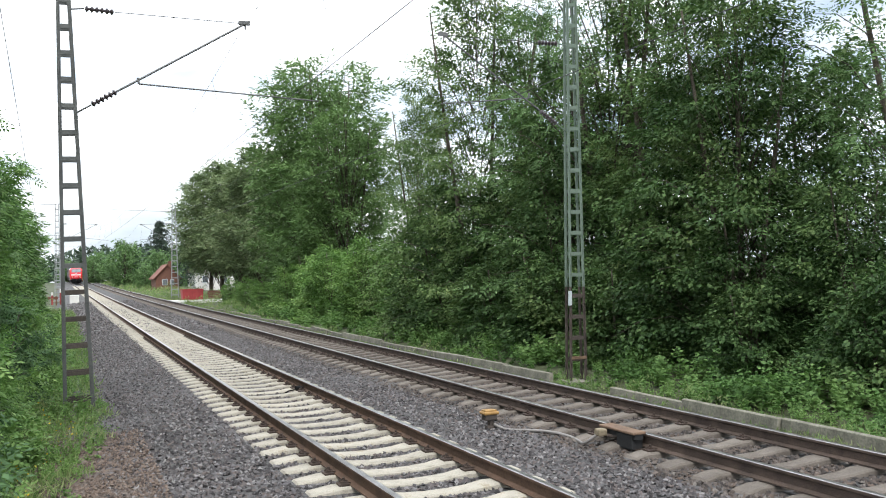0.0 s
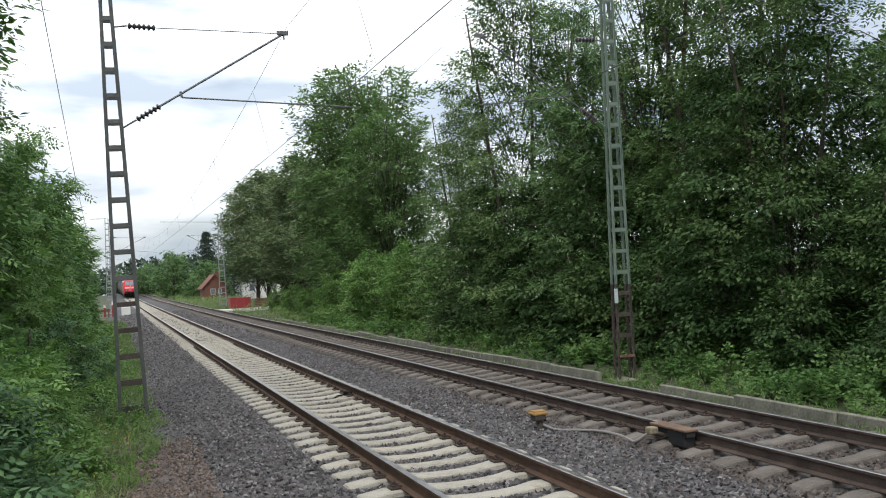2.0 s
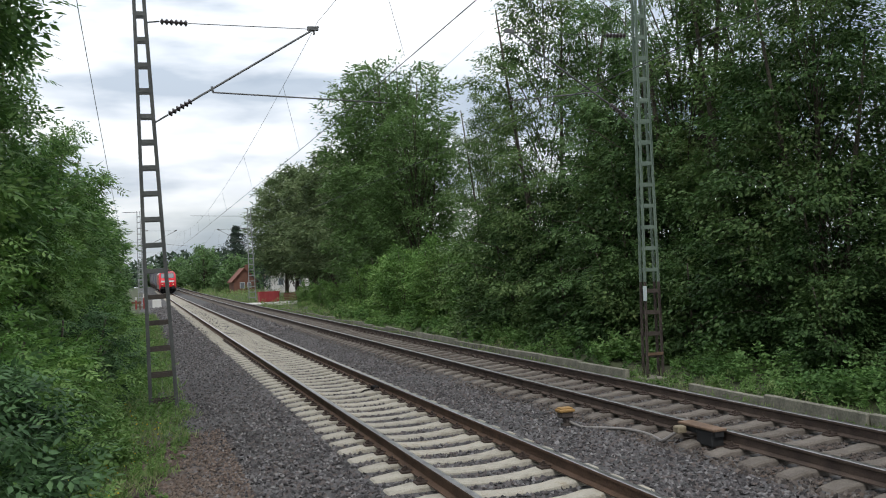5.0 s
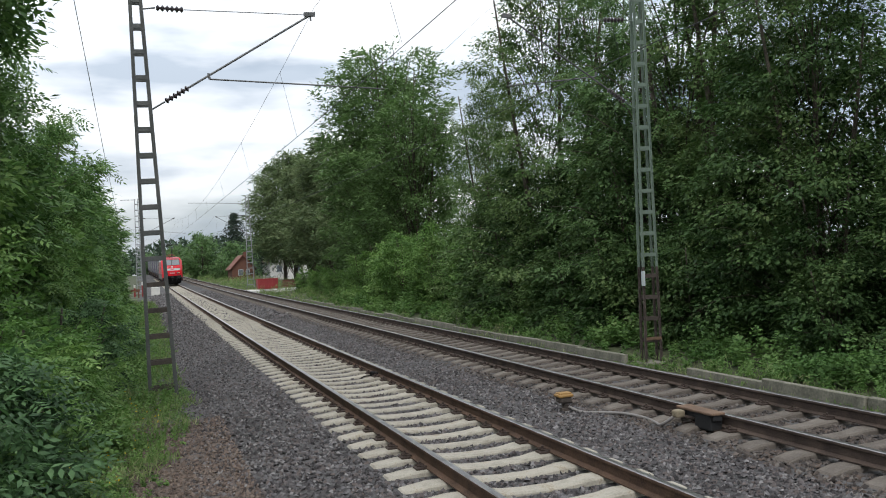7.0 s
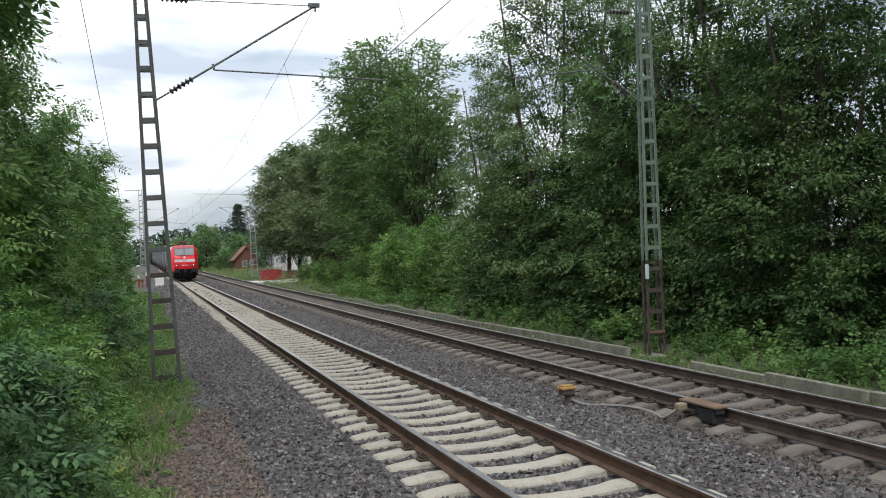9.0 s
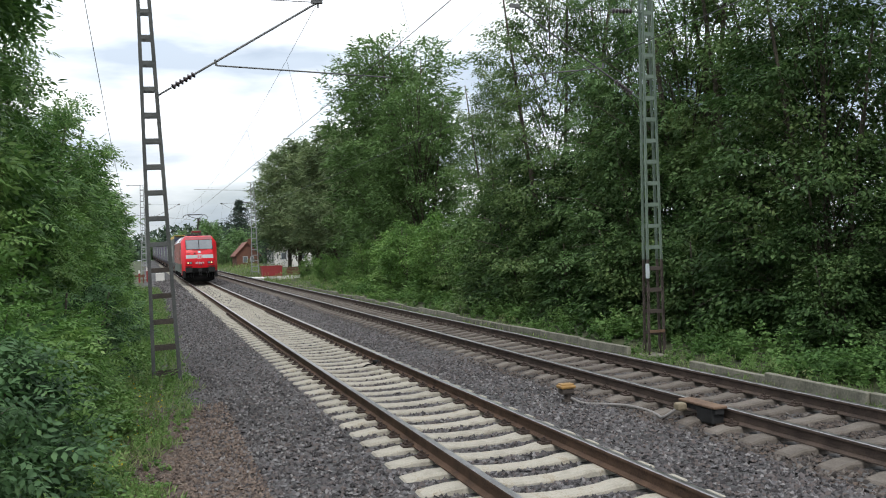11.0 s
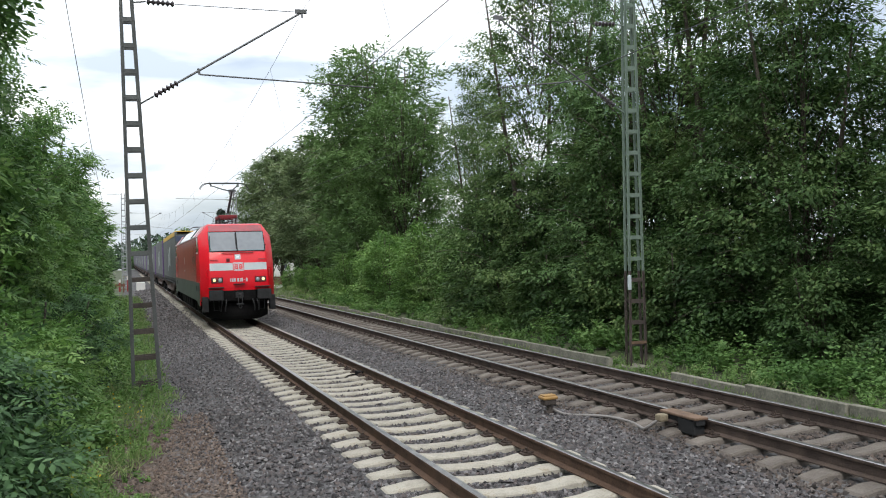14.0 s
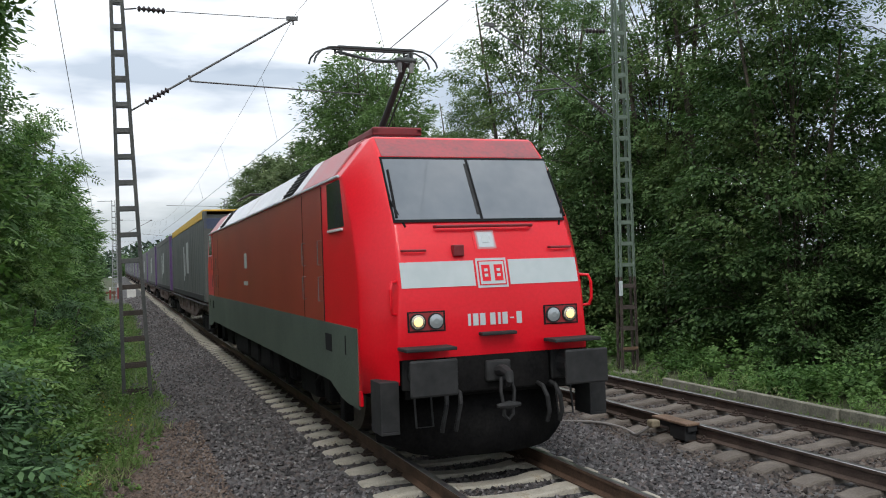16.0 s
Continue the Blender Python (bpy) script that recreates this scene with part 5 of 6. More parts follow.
def swap_body(y0, top, post, label):
    """A curtain-sided swap body with corner posts, roof rail, base rail and a pale emblem patch."""
    L, H0, H1, h = 17.4, 1.2, 4.05, 1.22
    b = thing("swap_body", label, "container", at(0, run(0) + y0, 0), "swap bodies on the wagons")
    # curtain with vertical folds
    V, F = [], []
    ys = np.linspace(0.15, L - 0.15, 90)
    rng = np.random.default_rng(int(y0))
    for s in (-1, 1):
        base = len(V)
        for i, y in enumerate(ys):
            o = 0.012 * math.sin(i * 1.6) + rng.uniform(-0.006, 0.006)
            V += [(s * (h + o), float(y), H0 + 0.2), (s * (h + o * 1.5), float(y), 2.6), (s * (h + o * 0.3), float(y), H1 - 0.22)]
        for i in range(len(ys) - 1):
            a = base + i * 3
            F += [(a, a + 3, a + 4, a + 1), (a + 1, a + 4, a + 5, a + 2)]
    part("curtain", (V, F), M_TARP, b, "grey tarpaulin side curtain")
    part("core", box(-h + 0.05, h - 0.05, 0.1, L - 0.1, H0 + 0.1, H1 - 0.1), M_TARP, b)
    part("front_wall", join(rbox(-h, h, 0.0, 0.1, H0, H1 - 0.55, 0.02), *[rbox(x - 0.02, x + 0.02, -0.02, 0.0, H0 + 0.1, H1 - 0.6, 0.005, 1) for x in np.linspace(-1.0, 1.0, 9)]), M_TARP, b)
    part("front_header", rbox(-h, h, -0.005, 0.1, H1 - 0.55, H1 - 0.22, 0.01), M_BLUE, b, "dark blue header panel")
    part("rear_wall", rbox(-h, h, L - 0.1, L, H0, H1 - 0.2, 0.02), M_TARP, b)
    for s in (-1, 1):
        for y in (0.0, L - 0.35):
            x0, x1 = sorted((s * (h - 0.1), s * (h + 0.02)))
            w = 0.55 if post is M_PURPLE and y == 0.0 else 0.35
            part("corner_post", rbox(x0, x1, y - 0.005, y + w, H0, H1, 0.015), post, b)
        part("roof_rail", rbox(min(s * (h - 0.1), s * (h + 0.02)), max(s * (h - 0.1), s * (h + 0.02)), 0.35, L - 0.35, H1 - 0.22, H1, 0.015), top, b)
        part("base_rail", rbox(min(s * (h - 0.1), s * (h + 0.02)), max(s * (h - 0.1), s * (h + 0.02)), 0.35, L - 0.35, H0, H0 + 0.2, 0.015), M_GREYSTEEL, b)
        for dy, z0, z1, w in ((6.6, 2.1, 3.3, 1.1), (8.3, 2.0, 2.9, 0.35), (8.9, 1.8, 3.2, 0.35)):
            part("emblem_patch", rbox(min(s * (h + 0.02), s * (h + 0.028)), max(s * (h + 0.02), s * (h + 0.028)), dy, dy + w, z0, z1, 0.002, 1), surface("faded_print", (0.26, 0.29, 0.28), (0.36, 0.38, 0.37), 0.7, 3, 30, bump=0.05), b, "faded pale print")
    part("roof", rbox(-h - 0.01, h + 0.01, 0.0, L, H1 - 0.004, H1 + 0.05, 0.01), top, b)
    return b


def run(t):
    k = 16.0 - t
    return 8.02 + 11.7 * k + 0.09 * k * k


LOCO, LOCO_WHEELS = loco()
CARS = []


def consist():
    y = LEN + 0.15
    w0 = wagon(y)
    c_first = swap_body(y + 1.0, M_YELLOW, M_TARP, "grey curtain-sided swap body with yellow roof on a wagon")
    c_purple = swap_body(y + W_PITCH + 1.0, M_TARP, M_PURPLE, "grey curtain-sided swap body with purple corner posts on a wagon")
    CARS.extend([(w0, y), (c_first, y + 1.0), (c_purple, y + W_PITCH + 1.0)])
    for i in range(1, 11):
        yy = y + i * W_PITCH
        CARS.append((copy_thing(w0, at(0, run(0) + yy, 0)), yy))
        if i > 1:
            src = c_purple if i in (2, 3, 6, 9) else c_first if i in (7,) else c_purple
            CARS.append((copy_thing(src, at(0, run(0) + yy + 1.0, 0)), yy + 1.0))


consist()


def rides(ob, behind, length):
    """Key a vehicle along the line; it sits on the rails at both its ends."""
    rows = []
    for i in range(17):
        y = run(float(i)) + behind
        a, b = y, y + length
        yaw = math.degrees(math.atan2(-(bend(b) - bend(a)), b - a))
        pitch = math.degrees(math.atan2(rise(b) - rise(a), b - a))
        rows.append((float(i), pose(bend(a), a, rise(a), pitch, 0, yaw)))
    walk(ob, rows)


def rolls(wheel, r):
    """Key a wheel pair's turning with the distance run."""
    x, y, z = wheel.matrix_basis.translation
    rows = []
    for i in range(0, 241):
        t = i / 15.0
        rows.append((t, pose(x, y, z, math.degrees((run(t) - run(0.0)) / r), 0, 0)))
    walk(wheel, rows)


def motions():
    rides(LOCO, 0.0, LEN)
    for ob, d in CARS:
        rides(ob, d, 19.0)
    for w in LOCO_WHEELS:
        rolls(w, 0.6)


# ---- loose stones ----
BED_X, BED_Z = [p[0] for p in BED], [p[1] for p in BED]


def stones(name, label, material, n, x0, x1, y0, y1, size, seed, skip=True, lift=0.0):
    """Crushed stones strewn over the bed, thicker near the walker's end of the line."""
    rng = np.random.default_rng(seed)
    y = y0 * (y1 / y0) ** rng.uniform(0, 1, n)
    x = rng.uniform(x0, x1, n)
    z = np.interp(x, BED_X, BED_Z)
    if skip:
        k = np.abs((y - 8.141 + 0.3) % 0.6 - 0.3)
        hit = (np.abs(x) < 1.33) & (k < 0.165)
        k2 = np.abs((y - 8.52 + 0.3175) % 0.635 - 0.3175)
        hit |= (np.abs(x - 3.983) < 1.23) & (k2 < 0.16)
        for rx in (-0.753, 0.753, 3.23, 4.736):
            hit |= np.abs(x - rx) < 0.085
        x, y, z = x[~hit], y[~hit], z[~hit]
    m = len(x)
    yc = np.clip(y, 0, 260)
    C = np.stack([x - 2.7e-5 * yc ** 2, y, z + 0.0024 * yc + 2.6e-5 * yc ** 2 + lift + rng.uniform(-0.012, 0.02, m)], 1)
    ang = rng.uniform(0, 2 * np.pi, m)[:, None] + np.array([0.0, 1.57, 3.14, 4.71]) + rng.normal(0, 0.3, (m, 4))
    rad = size * rng.uniform(0.7, 1.5, (m, 4)) * rng.uniform(0.6, 1.3, (m, 1))
    ring = np.stack([rad * np.cos(ang), rad * np.sin(ang), rng.uniform(-0.8, 0.5, (m, 4)) * size], 2)
    top = np.stack([rng.normal(0, 0.55, m), rng.normal(0, 0.55, m), rng.uniform(0.55, 1.15, m)], 1)[:, None] * size
    V = (np.concatenate([ring, top], 1) + C[:, None]).reshape(-1, 3)
    tri = np.array([[0, 1, 4], [1, 2, 4], [2, 3, 4], [3, 0, 4]])
    F = (np.arange(m)[:, None, None] * 5 + tri).reshape(-1, 3)
    return tagged(new(name, quick_mesh(name, V, F, material)), label, "stones", kind="stuff")


stones("ballast_stones", "grey crushed ballast stones between and beside the tracks", M_STONE, 56000, -3.3, 2.55, 6.2, 42.0, 0.027, 1)
stones("rusty_ballast_stones", "brownish crushed ballast stones round the older track", M_STONE_RUST, 24000, 2.5, 6.0, 6.2, 42.0, 0.03, 9)
stones("far_ballast_stones", "grey crushed ballast stones further along the line", M_STONE, 10000, -3.3, 5.9, 40.0, 92.0, 0.06, 10)
stones("path_stones", "brown gravel and leaf litter along the weeds", M_LITTER, 11000, -4.2, -2.6, 6.0, 15.0, 0.02, 2, False, 0.015)


# ---- weeds and undergrowth ----
def weeds(name, label, material, n, xs, ys, hts, leaf, seed, aspect=0.4, droop=0.1, up=0.6, power=1.0):
    """Low leafy growth: hts gives the height across the strip from xs[0] to xs[-1]."""
    rng = np.random.default_rng(seed)
    y = ys[0] * (ys[1] / ys[0]) ** rng.uniform(0, 1, n)
    k = rng.uniform(0, 1, n) ** power
    edge = xs[0] + (np.interp(y, [11.5, 15.0], [-0.7, 0.0]) if xs[0] < 0 else 0.0)
    edge = edge + np.array([0.45 * noise.noise((b * 0.8, seed, 3.0)) + 0.2 * noise.noise((b * 3.1, seed, 7.0)) for b in y]) * (1 if xs[0] < 0 else 0.4)
    x = edge + (xs[1] - edge) * k
    lump = np.array([0.3 + 1.5 * max(0.0, noise.noise((a * 0.9, b * 0.55, seed)) + 0.25) for a, b in zip(x, y)])
    h = np.interp(k, np.linspace(0, 1, len(hts)), hts) * lump
    yc = np.clip(y, 0, 260)
    base = np.interp(x, [-12, -6, -4.3, -3.4, 6.3, 6.9, 7.2, 9, 12], [-0.55, -0.5, -0.48, -0.36, -0.55, -0.7, -0.62, -0.5, -0.4])
    z = base + rng.uniform(0, 1, n) ** 0.6 * h
    P = np.stack([x - 2.7e-5 * yc ** 2, y, z + 0.0024 * yc + 2.6e-5 * yc ** 2], 1)
    D = rng.normal(0, 0.6, (n, 3))
    D[:, 2] += up
    V, F = leaf_cloud(P, D, leaf * (0.7 + 0.012 * y), rng, aspect, droop)
    return tagged(new(name, quick_mesh(name, V, F, material)), label, "weeds", kind="stuff")


def herbs(name, label, material, n, xs, ys, hts, leaf, seed, nodes=8, stems=4):
    """Leafy plants: leaning stems with pairs of broad leaves, smaller towards the tip."""
    rng = np.random.default_rng(seed)
    y = ys[0] * (ys[1] / ys[0]) ** rng.uniform(0, 1, n)
    k = rng.uniform(0, 1, n)
    edge = xs[0] + np.array([0.3 * noise.noise((b * 0.8, seed, 3.0)) + 0.15 * noise.noise((b * 3.1, seed, 7.0)) for b in y])
    edge = edge + (np.interp(y, [11.5, 15.0], [-0.6, 0.0]) if xs[1] < -4 else 0.0)
    x = edge + (xs[1] - edge) * k
    lump = np.array([0.45 + 1.2 * max(0.0, noise.noise((p * 0.9, q * 0.55, seed)) + 0.3) for p, q in zip(x, y)])
    h = np.interp(k, np.linspace(0, 1, len(hts)), hts) * lump * rng.uniform(0.7, 1.2, n)
    base = np.interp(x, [-12, -6, -4.3, -3.4, 6.3, 6.9, 7.2, 9, 12], [-0.55, -0.5, -0.48, -0.36, -0.55, -0.7, -0.62, -0.5, -0.4])
    yc = np.clip(y, 0, 260)
    root = np.stack([x - 2.7e-5 * yc ** 2, y, base + 0.0024 * yc + 2.6e-5 * yc ** 2], 1)
    Ps, Ds, Ls = [], [], []
    for s in range(stems):
        a = rng.uniform(0, 2 * np.pi, n)
        r = h * rng.uniform(0.15, 0.6, n)
        hs = h * rng.uniform(0.6, 1.0, n)
        for i in range(nodes):
            f = (i + 1) / nodes
            p = root + np.stack([np.cos(a) * r * f, np.sin(a) * r * f, hs * (f - 0.12 * f ** 3)], 1)
            for sg in (0.0, np.pi):
                b = a + i * 1.57 + sg + rng.normal(0, 0.35, n)
                Ps.append(p)
                Ds.append(np.stack([np.cos(b), np.sin(b), np.full(n, 0.25)], 1) * 2.2)
                Ls.append(leaf * (1.25 - 0.6 * f) * (0.75 + 0.01 * y) * np.clip(h * 1.6, 0.45, 1.1))
    P, D, Lf = np.concatenate(Ps), np.concatenate(Ds), np.concatenate(Ls)
    V, F = leaf_cloud(P, D, Lf, rng, 0.62, 0.25)
    return tagged(new(name, quick_mesh(name, V, F, material)), label, "weeds", kind="stuff")


weeds("grass_verge", "tall green grass and weeds round the mast foot", M_GRASS, 15000, (-3.05, -5.2), (6.5, 70.0), [0.06, 0.25, 0.5, 0.75], 0.17, 3, 0.12, 0.0, 1.5)
herbs("herbs", "leafy green herbs between the hedge and the gravel", M_LEAF_LIGHT, 1700, (-3.0, -5.6), (5.5, 60.0), [0.2, 0.5, 0.85, 1.15, 1.4], 0.1, 4, stems=3)
weeds("flowering_weeds", "small yellow flowers among the weeds", M_FLOWER, 260, (-3.5, -4.6), (8.5, 17.0), [0.35, 0.55, 0.6], 0.04, 5, 0.9, 0.0, 1.0)
herbs("bank_undergrowth", "light green nettles and brambles on the far bank", M_LEAF_BRAMBLE, 850, (7.2, 9.8), (6.0, 62.0), [0.2, 0.45, 0.8, 0.95, 0.9], 0.135, 6)
weeds("bank_grass", "short grass along the concrete edge of the far bank", M_GRASS, 11000, (6.4, 7.3), (6.0, 110.0), [0.06, 0.2, 0.34], 0.14, 7, 0.13, 0.0, 1.3)
weeds("far_verge", "pale dry grass along the line in the distance", M_GRASS, 9000, (6.6, 12.5), (55.0, 250.0), [0.3, 0.7, 1.0], 0.16, 8, 0.2, 0.0, 1.2)


herbs("path_weeds", "small green weeds sprouting from the gravel", M_LEAF_LIGHT, 9, (-2.5, -2.75), (9.3, 10.1), [0.14, 0.16], 0.05, 12, 5, 3)


# ---- concrete edging of the far bank ----
def edging():
    e = thing("concrete_edging", "low weathered concrete edging along the far bank", "retaining edge", pose(0, 0, 0))
    e["kind"] = "structure"
    me = mesh("concrete_panel", rbox(-0.06, 0.06, 0.012, 2.388, -0.46, 0.0, 0.012, 1), M_CONC)
    rnd = random.Random(3)
    y = 3.6
    while y < 72:
        if not 15.2 < y + 1.2 < 18.6:
            o = new("concrete_panel", me)
            o.parent = e
            o.matrix_basis = pose(6.92 + bend(y) + rnd.uniform(-0.03, 0.03), y, -0.34 + rise(y) + rnd.uniform(-0.06, 0.03), rnd.uniform(-0.9, 0.9), rnd.uniform(-5, 4), rnd.uniform(-0.6, 0.6))
        y += 2.4


edging()


# ---- trackside devices ----
def cable(points, r=0.022):
    V = []
    P = [Vector(p) for p in points]
    for i in range(len(P) - 1):
        a, b, c, d = P[max(i - 1, 0)], P[i], P[i + 1], P[min(i + 2, len(P) - 1)]
        for k in range(6):
            t = k / 6
            V.append(tuple(0.5 * (2 * b + (c - a) * t + (2 * a - 5 * b + 4 * c - d) * t * t + (3 * b - a - 3 * c + d) * t ** 3)))
    V.append(tuple(P[-1]))
    return tube(V, r, 7)


def devices():
    M_OCHRE = surface("ochre_paint", (0.192, 0.104, 0.028), (0.288, 0.168, 0.048), 0.6, 8, 60, bump=0.1)
    M_RUSTPLATE = surface("rust_brown_plate", (0.08, 0.048, 0.03), (0.165, 0.105, 0.066), 0.85, 5, 50, bump=0.2)
    M_PALE = surface("pale_cast_box", (0.13, 0.11, 0.07), (0.22, 0.18, 0.12), 0.8, 8, 60, bump=0.1)
    b = thing("trackside_box", "ochre topped connection box on a short post in the ballast", "junction box", at(2.2, 11.9, -0.25))
    part("post", join(tube([(0.02, 0, -0.2), (0.02, 0, 0.16)], 0.05, 10), rbox(-0.06, 0.1, -0.05, 0.05, -0.05, 0.06, 0.01)), M_RUST_PAINT, b)
    part("housing", rbox(-0.1, 0.1, -0.08, 0.08, 0.14, 0.23, 0.02), M_RUST_PAINT, b)
    part("lid", join(rbox(-0.125, 0.125, -0.1, 0.1, 0.225, 0.275, 0.02), rbox(-0.1, 0.1, -0.075, 0.075, 0.27, 0.295, 0.01)), M_OCHRE, b, "ochre painted lid")
    m = thing("track_magnet", "rust brown train stop magnet beside the rail", "track magnet", at(3.07, 9.75, -0.25))
    part("cover", rbox(-0.1, 0.11, -0.42, 0.36, 0.245, 0.28, 0.012), M_RUSTPLATE, m, "rust brown flat cover plate")
    part("body", join(rbox(-0.08, 0.1, -0.36, -0.02, 0.04, 0.243, 0.02), rbox(-0.06, 0.08, -0.4, 0.34, 0.17, 0.243, 0.01)), M_GREYSTEEL, m)
    part("bracket", join(rbox(-0.03, 0.18, -0.36, -0.3, 0.0, 0.06, 0.008), rbox(-0.03, 0.18, 0.28, 0.34, 0.0, 0.06, 0.008)), M_CLIP, m)
    part("terminal", rbox(-0.24, -0.1, 0.14, 0.27, 0.15, 0.25, 0.025), M_PALE, m, "pale cast terminal box")
    c = part("cable", cable([(2.25, 11.85, -0.14), (2.36, 11.65, -0.2), (2.55, 11.4, -0.19), (2.74, 11.1, -0.18), (2.84, 10.7, -0.19), (2.8, 10.35, -0.2), (2.74, 10.12, -0.18), (2.86, 9.97, -0.05)]), plain("grey_cable", (0.16, 0.15, 0.14), 0.6), None, smooth=True)
    tagged(c, "grey cable lying loosely on the ballast", "cable")
    j = thing("rail_bond", "dark rail bond clamp at the rail foot", "rail fitting", at(0.66, 17.38, -0.2))
    part("clamp", rbox(-0.07, 0.05, -0.14, 0.14, 0.0, 0.1, 0.02), M_BLACKSTEEL, j)
    part("lead", tube([(-0.05, 0.1, 0.03), (-0.2, 0.15, 0.0), (-0.3, 0.1, -0.04)], 0.015, 6), M_BLACKSTEEL, j)
    pl = part("plate", rbox(-0.27, -0.18, -0.16, -0.12, 1.85, 2.2, 0.006, 1), M_WHITE, mast_r, "small white marker plate")
    part("rust_band", rbox(-0.21, 0.21, -0.137, -0.131, 0.55, 0.62, 0.002, 1), M_RUSTPLATE, mast_r)


devices()


# ---- overhead wires ----
def wires():
    def line(name, label, pts, r):
        o = part(name, tube(pts, r, 5), M_WIRE, None)
        tagged(o, label, "wire")
        return o
    for x, zc, zm, label in ((0.15, 5.585, 7.6, "near track"), (4.1, 5.5, 7.7, "far track")):
        ys = [-60, 18.2, 99, 180, 262]
        contact, messenger = [], []
        for a, b in zip(ys[:-1], ys[1:]):
            for k in range(16):
                y = a + (b - a) * k / 16
                sag = 4 * 1.25 * (k / 16) * (1 - k / 16)
                off = float(np.interp(y, [-62, 18.2, 99, 180, 262], [0.4, 0.22, -0.5, 0.2, -0.5]))
                contact.append((x + bend(y) + off, y, zc + rise(y)))
                messenger.append((x - 0.2 + bend(y), y, zm - sag + rise(y)))
        line("contact_wire", "dark copper contact wire over the " + label, contact, 0.008)
        line("messenger_wire", "thin messenger wire over the " + label, messenger, 0.005)
        for i, (p, q) in enumerate(zip(contact, messenger)):
            if 0 <= p[1] < 100 and i % 2:
                d = line("dropper_wire", "thin dropper between messenger and contact wire", [p, q], 0.004)
                d["group"] = "droppers of the overhead line"
    line("feeder_wire", "thin wire running down beside the hedge", [(-4.75, 4.0, 9.75), (-4.8, 18.8, 7.72), (-4.8, 32.3, 5.95), (-4.8, 46, 4.6)], 0.009).data.materials[0] = M_MAST_FAR


wires()


# ---- further masts ----
def far_masts():
    a = lattice_mast("overhead_line_mast", "pale galvanised lattice mast further along the line", at(7.6, 99.0, -0.3), M_MAST_FAR, 10.2, 0.75, 0.3, [0.3 + 0.62 * i for i in range(16)])
    cantilever(a, -1, 6.1, 8.0, 3.4, 6.8, 1.2, 3.6, 6.3, M_MAST_FAR)
    part("cross_arm", tube([(0, 0, 9.4), (-6.3, 0, 9.6)], 0.02, 6), M_TUBE, a)
    b = lattice_mast("overhead_line_mast", "grey lattice mast half hidden by the hedge", at(-4.1, 99.0, -0.3), M_MAST_FAR, 10.2, 0.6, 0.3, [0.3 + 0.62 * i for i in range(16)])
    cantilever(b, 1, 6.1, 8.0, 3.8, 6.8, 1.2, 5.0, 6.3, M_MAST_FAR)
    part("cross_arm", tube([(0, 0, 10.1), (-1.6, 0, 10.1)], 0.03, 6), M_TUBE, b)
    copy_thing(b, at(-4.0, 180.0, -0.3))


far_masts()


# ---- houses and other things in the distance ----
def house(name, label, m, w, d, eaves, peak, wall_mat, roof_mat, windows):
    """A gabled house: walls with thickness, roof slabs with overhang, windows set in the gable."""
    h = thing(name, label, "house", m, "houses in the distance")
    prof = [(-w / 2, -0.5), (w / 2, -0.5), (w / 2, eaves), (0, peak), (-w / 2, eaves)]
    part("wall", prism(prof, [0, d]), wall_mat, h)
    for s in (-1, 1):
        k = (peak - eaves) / (w / 2)
        p = [(0, peak + 0.02), (s * (w / 2 + 0.35), eaves - 0.35 * k + 0.02), (s * (w / 2 + 0.35), eaves - 0.35 * k + 0.17), (0, peak + 0.19)]
        part("roof", prism(p if s > 0 else p[::-1], [-0.3, d + 0.3]), roof_mat, h)
    part("chimney", rbox(w * 0.1, w * 0.1 + 0.5, d * 0.3, d * 0.3 + 0.5, peak - 0.6, peak + 0.7, 0.02), wall_mat, h)
    for x, z, ww, hh in windows:
        f = part("window", rbox(x - ww / 2, x + ww / 2, -0.06, 0.02, z - hh / 2, z + hh / 2, 0.02, 1), M_WHITE, h)
        part("pane", rbox(x - ww / 2 + 0.08, x + ww / 2 - 0.08, -0.075, -0.05, z - hh / 2 + 0.08, z + hh / 2 - 0.08, 0.005, 1), M_GLASS, f)
    return h


M_BRICK = surface("red_brick_wall", (0.105, 0.0446, 0.0297), (0.146, 0.0693, 0.0459), 0.9, 2, 18, bump=0.2)
M_TILE = surface("red_roof_tile", (0.113, 0.0371, 0.0216), (0.162, 0.0644, 0.0405), 0.85, 2, 15, bump=0.3)
M_TILE_DARK = surface("brown_roof_tile", (0.1, 0.06, 0.045), (0.19, 0.12, 0.09), 0.85, 2, 15, bump=0.3)
M_RENDER = surface("white_house_render", (0.496, 0.488, 0.464), (0.624, 0.616, 0.592), 0.9, 1, 20, bump=0.05)
M_SKIP = surface("red_skip_paint", (0.182, 0.0144, 0.0168), (0.25, 0.0288, 0.0288), 0.6, 2, 20, bump=0.1)


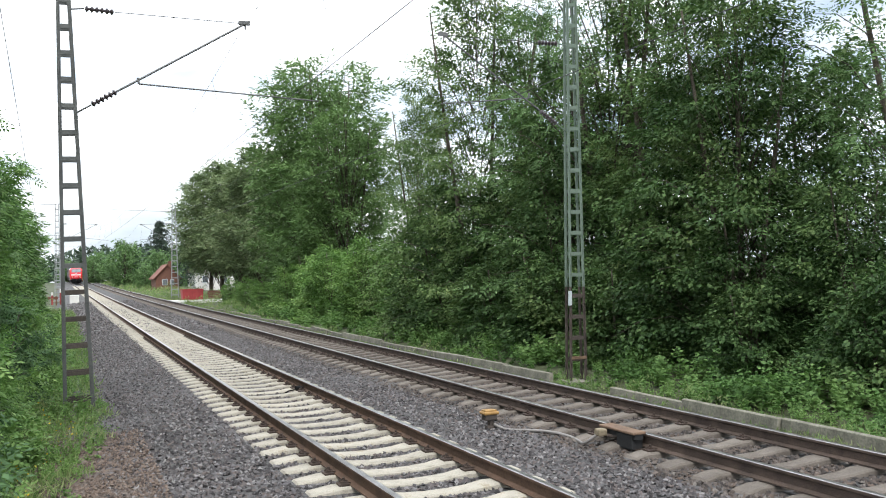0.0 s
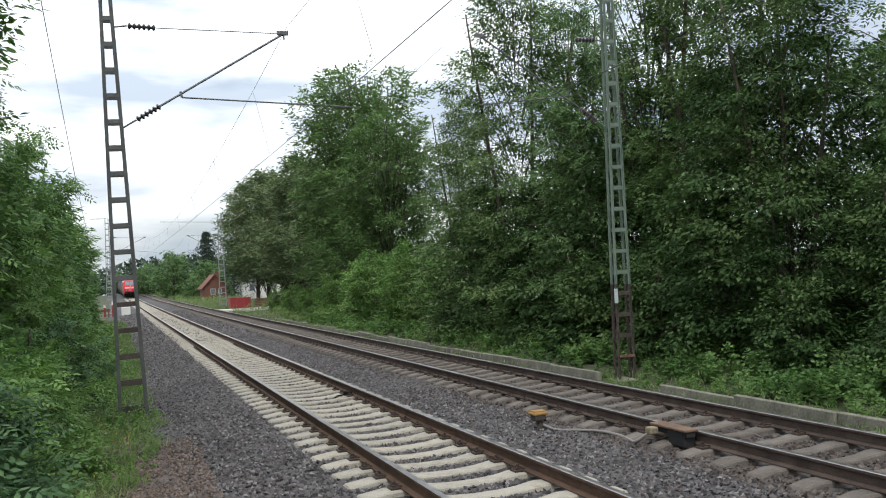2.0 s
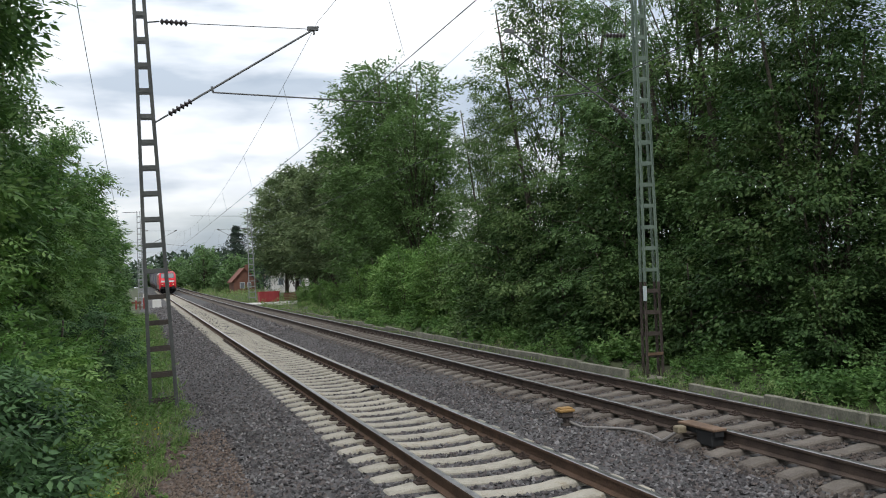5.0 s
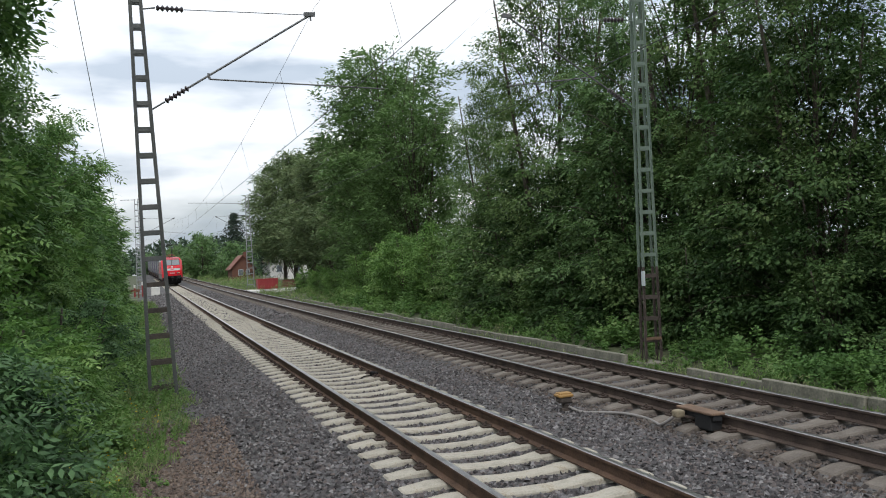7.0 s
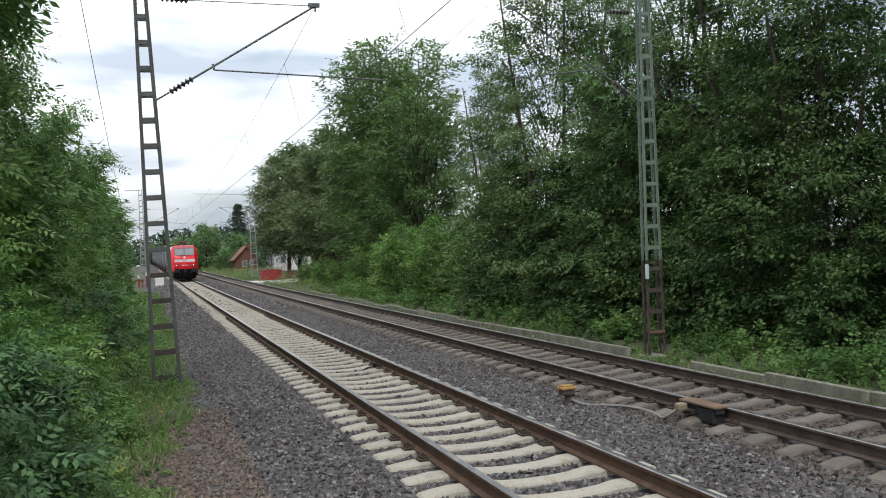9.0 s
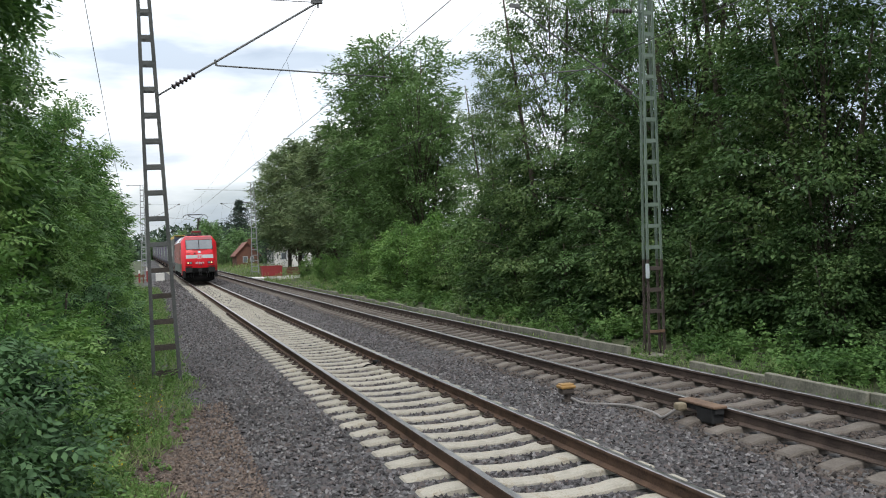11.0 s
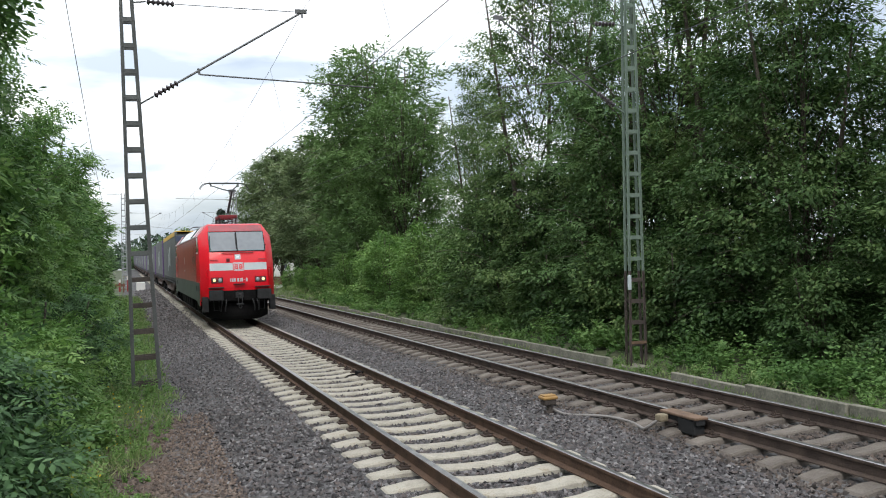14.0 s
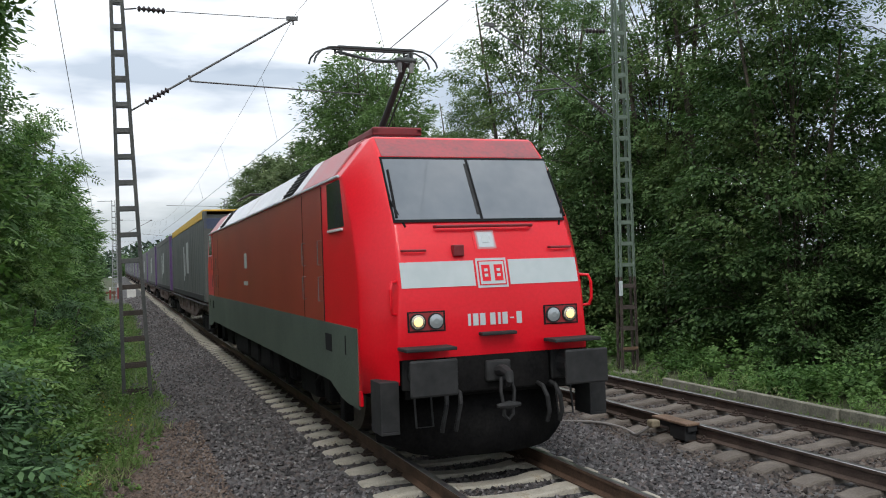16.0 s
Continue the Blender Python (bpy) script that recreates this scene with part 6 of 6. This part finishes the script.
def distance():
    house("brick_house", "small red brick house with a tiled gable roof", at(11.9, 145.0, -0.3), 3.6, 8.0, 2.0, 3.9, M_BRICK, M_TILE, [(-0.4, 1.2, 0.8, 1.0), (0.7, 1.2, 0.6, 0.9)])
    house("white_house", "white rendered house behind the row of trees", at(18.2, 138.0, -0.3), 6.0, 9.0, 2.8, 5.4, M_RENDER, M_TILE_DARK, [(-1.5, 1.6, 0.9, 1.1), (1.4, 1.6, 0.9, 1.1)])
    house("white_house", "white rendered house with a brown roof among trees", at(26.5, 132.0, -0.3), 6.5, 9.0, 3.0, 5.8, M_RENDER, M_TILE_DARK, [(-1.5, 1.6, 0.9, 1.1), (1.4, 1.6, 0.9, 1.1), (0, 4.0, 0.8, 0.9)])
    s = thing("red_skip", "red steel skip standing on a pale slab", "container", at(8.0, 88.0, -0.3))
    part("tub", prism([(-0.95, 0.05), (0.95, 0.05), (1.0, 1.05), (-1.0, 1.05)], [0, 1.6]), M_SKIP, s)
    part("rim", join(rbox(-1.05, 1.05, -0.04, 0.04, 1.0, 1.09, 0.01), rbox(-1.05, 1.05, 1.56, 1.64, 1.0, 1.09, 0.01)), M_SKIP, s)
    for i in range(5):
        part("rib", rbox(-0.84 + i * 0.42 - 0.03, -0.84 + i * 0.42 + 0.03, -0.05, 0.02, 0.1, 1.0, 0.01, 1), M_SKIP, s)
    p = thing("plank_stack", "stack of reddish boards beside the skip", "boards", at(10.1, 88.2, -0.3))
    for i in range(5):
        part("plank", rbox(-0.8 + 0.05 * i, 0.75 - 0.04 * i, 0.0, 0.25, 0.1 + i * 0.16, 0.22 + i * 0.16, 0.01, 1), M_BRICK, p)
    slab = part("pavement", rbox(5.1, 11.5, 85.6, 90.5, -0.6, 0.12, 0.03), M_RENDER, None)
    slab.matrix_basis = pose(bend(88), 0, 0)
    tagged(slab, "pale concrete slab beside the far track", "pavement", kind="structure")
    blk = thing("concrete_block", "white concrete block beside the track", "block", at(-2.65, 91.0, -0.33))
    part("block", rbox(-0.42, 0.42, -0.4, 0.4, -0.1, 0.8, 0.06), M_RENDER, blk)
    for x, hgt in ((-3.85, 1.5), (-4.6, 1.2)):
        q = thing("marker_post", "red and white marker post beside the hedge", "post", at(x, 91.5, -0.4), "red and white posts")
        for i in range(4):
            part("band", tube([(0, 0, i * hgt / 4), (0, 0, (i + 1) * hgt / 4)], 0.09, 10), M_SKIP if i < 3 else M_RENDER, q)
    bar_ = thing("barrier_rail", "reddish rail fence low behind the hedge end", "fence", at(-4.6, 92.0, -0.4))
    part("rail_board", rbox(-1.5, 0.5, -0.04, 0.04, 0.5, 0.75, 0.01, 1), M_BRICK, bar_)
    part("post", rbox(-1.4, -1.28, -0.05, 0.05, -0.2, 0.8, 0.01, 1), M_BRICK, bar_)
    part("post", rbox(0.3, 0.42, -0.05, 0.05, -0.2, 0.8, 0.01, 1), M_BRICK, bar_)
    for x, y, z, w in ((8.2, 190.0, 1.9, 1.1), (5.6, 250.0, 1.6, 0.9)):
        g = thing("line_sign", "white square board on a post beside the line", "sign", at(x, y, -0.3), "boards beside the line")
        part("board", rbox(-w / 2, w / 2, -0.03, 0.03, z - w / 2, z + w / 2, 0.01, 1), M_RENDER, g)
        part("mark", rbox(-w * 0.28, w * 0.28, -0.04, -0.02, z - w * 0.28, z - w * 0.1, 0.005, 1), M_TILE_DARK, g)
        part("post", tube([(0, 0, -0.3), (0, 0, z)], 0.06, 8), M_MAST_FAR, g)


distance()


# ---- wooded hills on the horizon ----
def hills():
    rng = np.random.default_rng(77)
    M_HILL = island_mat("distant_woodland", [(0.03, 0.055, 0.035), (0.05, 0.085, 0.05), (0.075, 0.11, 0.065)], 0.9)
    n = 24000
    x = rng.uniform(-420, 260, n)
    y = rng.uniform(640, 760, n)
    top = 16 + 9 * np.sin(x * 0.011 + 1.0) + 4 * np.sin(x * 0.037)
    z = rng.uniform(0, 1, n) ** 0.7 * top * np.clip((y - 620) / 100, 0.25, 1)
    P = np.stack([x, y, z + 2.0], 1)
    D = rng.normal(0, 1, (n, 3)) + np.array([0, -0.5, 0.6])
    V, F = leaf_cloud(P, D, 3.6, rng, 0.9, 0.0, True)
    tagged(new("far_woods", quick_mesh("far_woods", V, F, M_HILL)), "distant wooded rise at the end of the line", "woods", kind="stuff")


hills()


# ---- sleepers ----
lay_sleepers(track_near, 0.0, 8.141 - 0.6 * 74, 0.6, 390, 76, 226, SLEEPER_NEW, 0.25)
lay_sleepers(track_far, 3.983, 8.52 - 0.635 * 70, 0.635, 360, 71, 191, SLEEPER_OLD, 0.8)


motions()
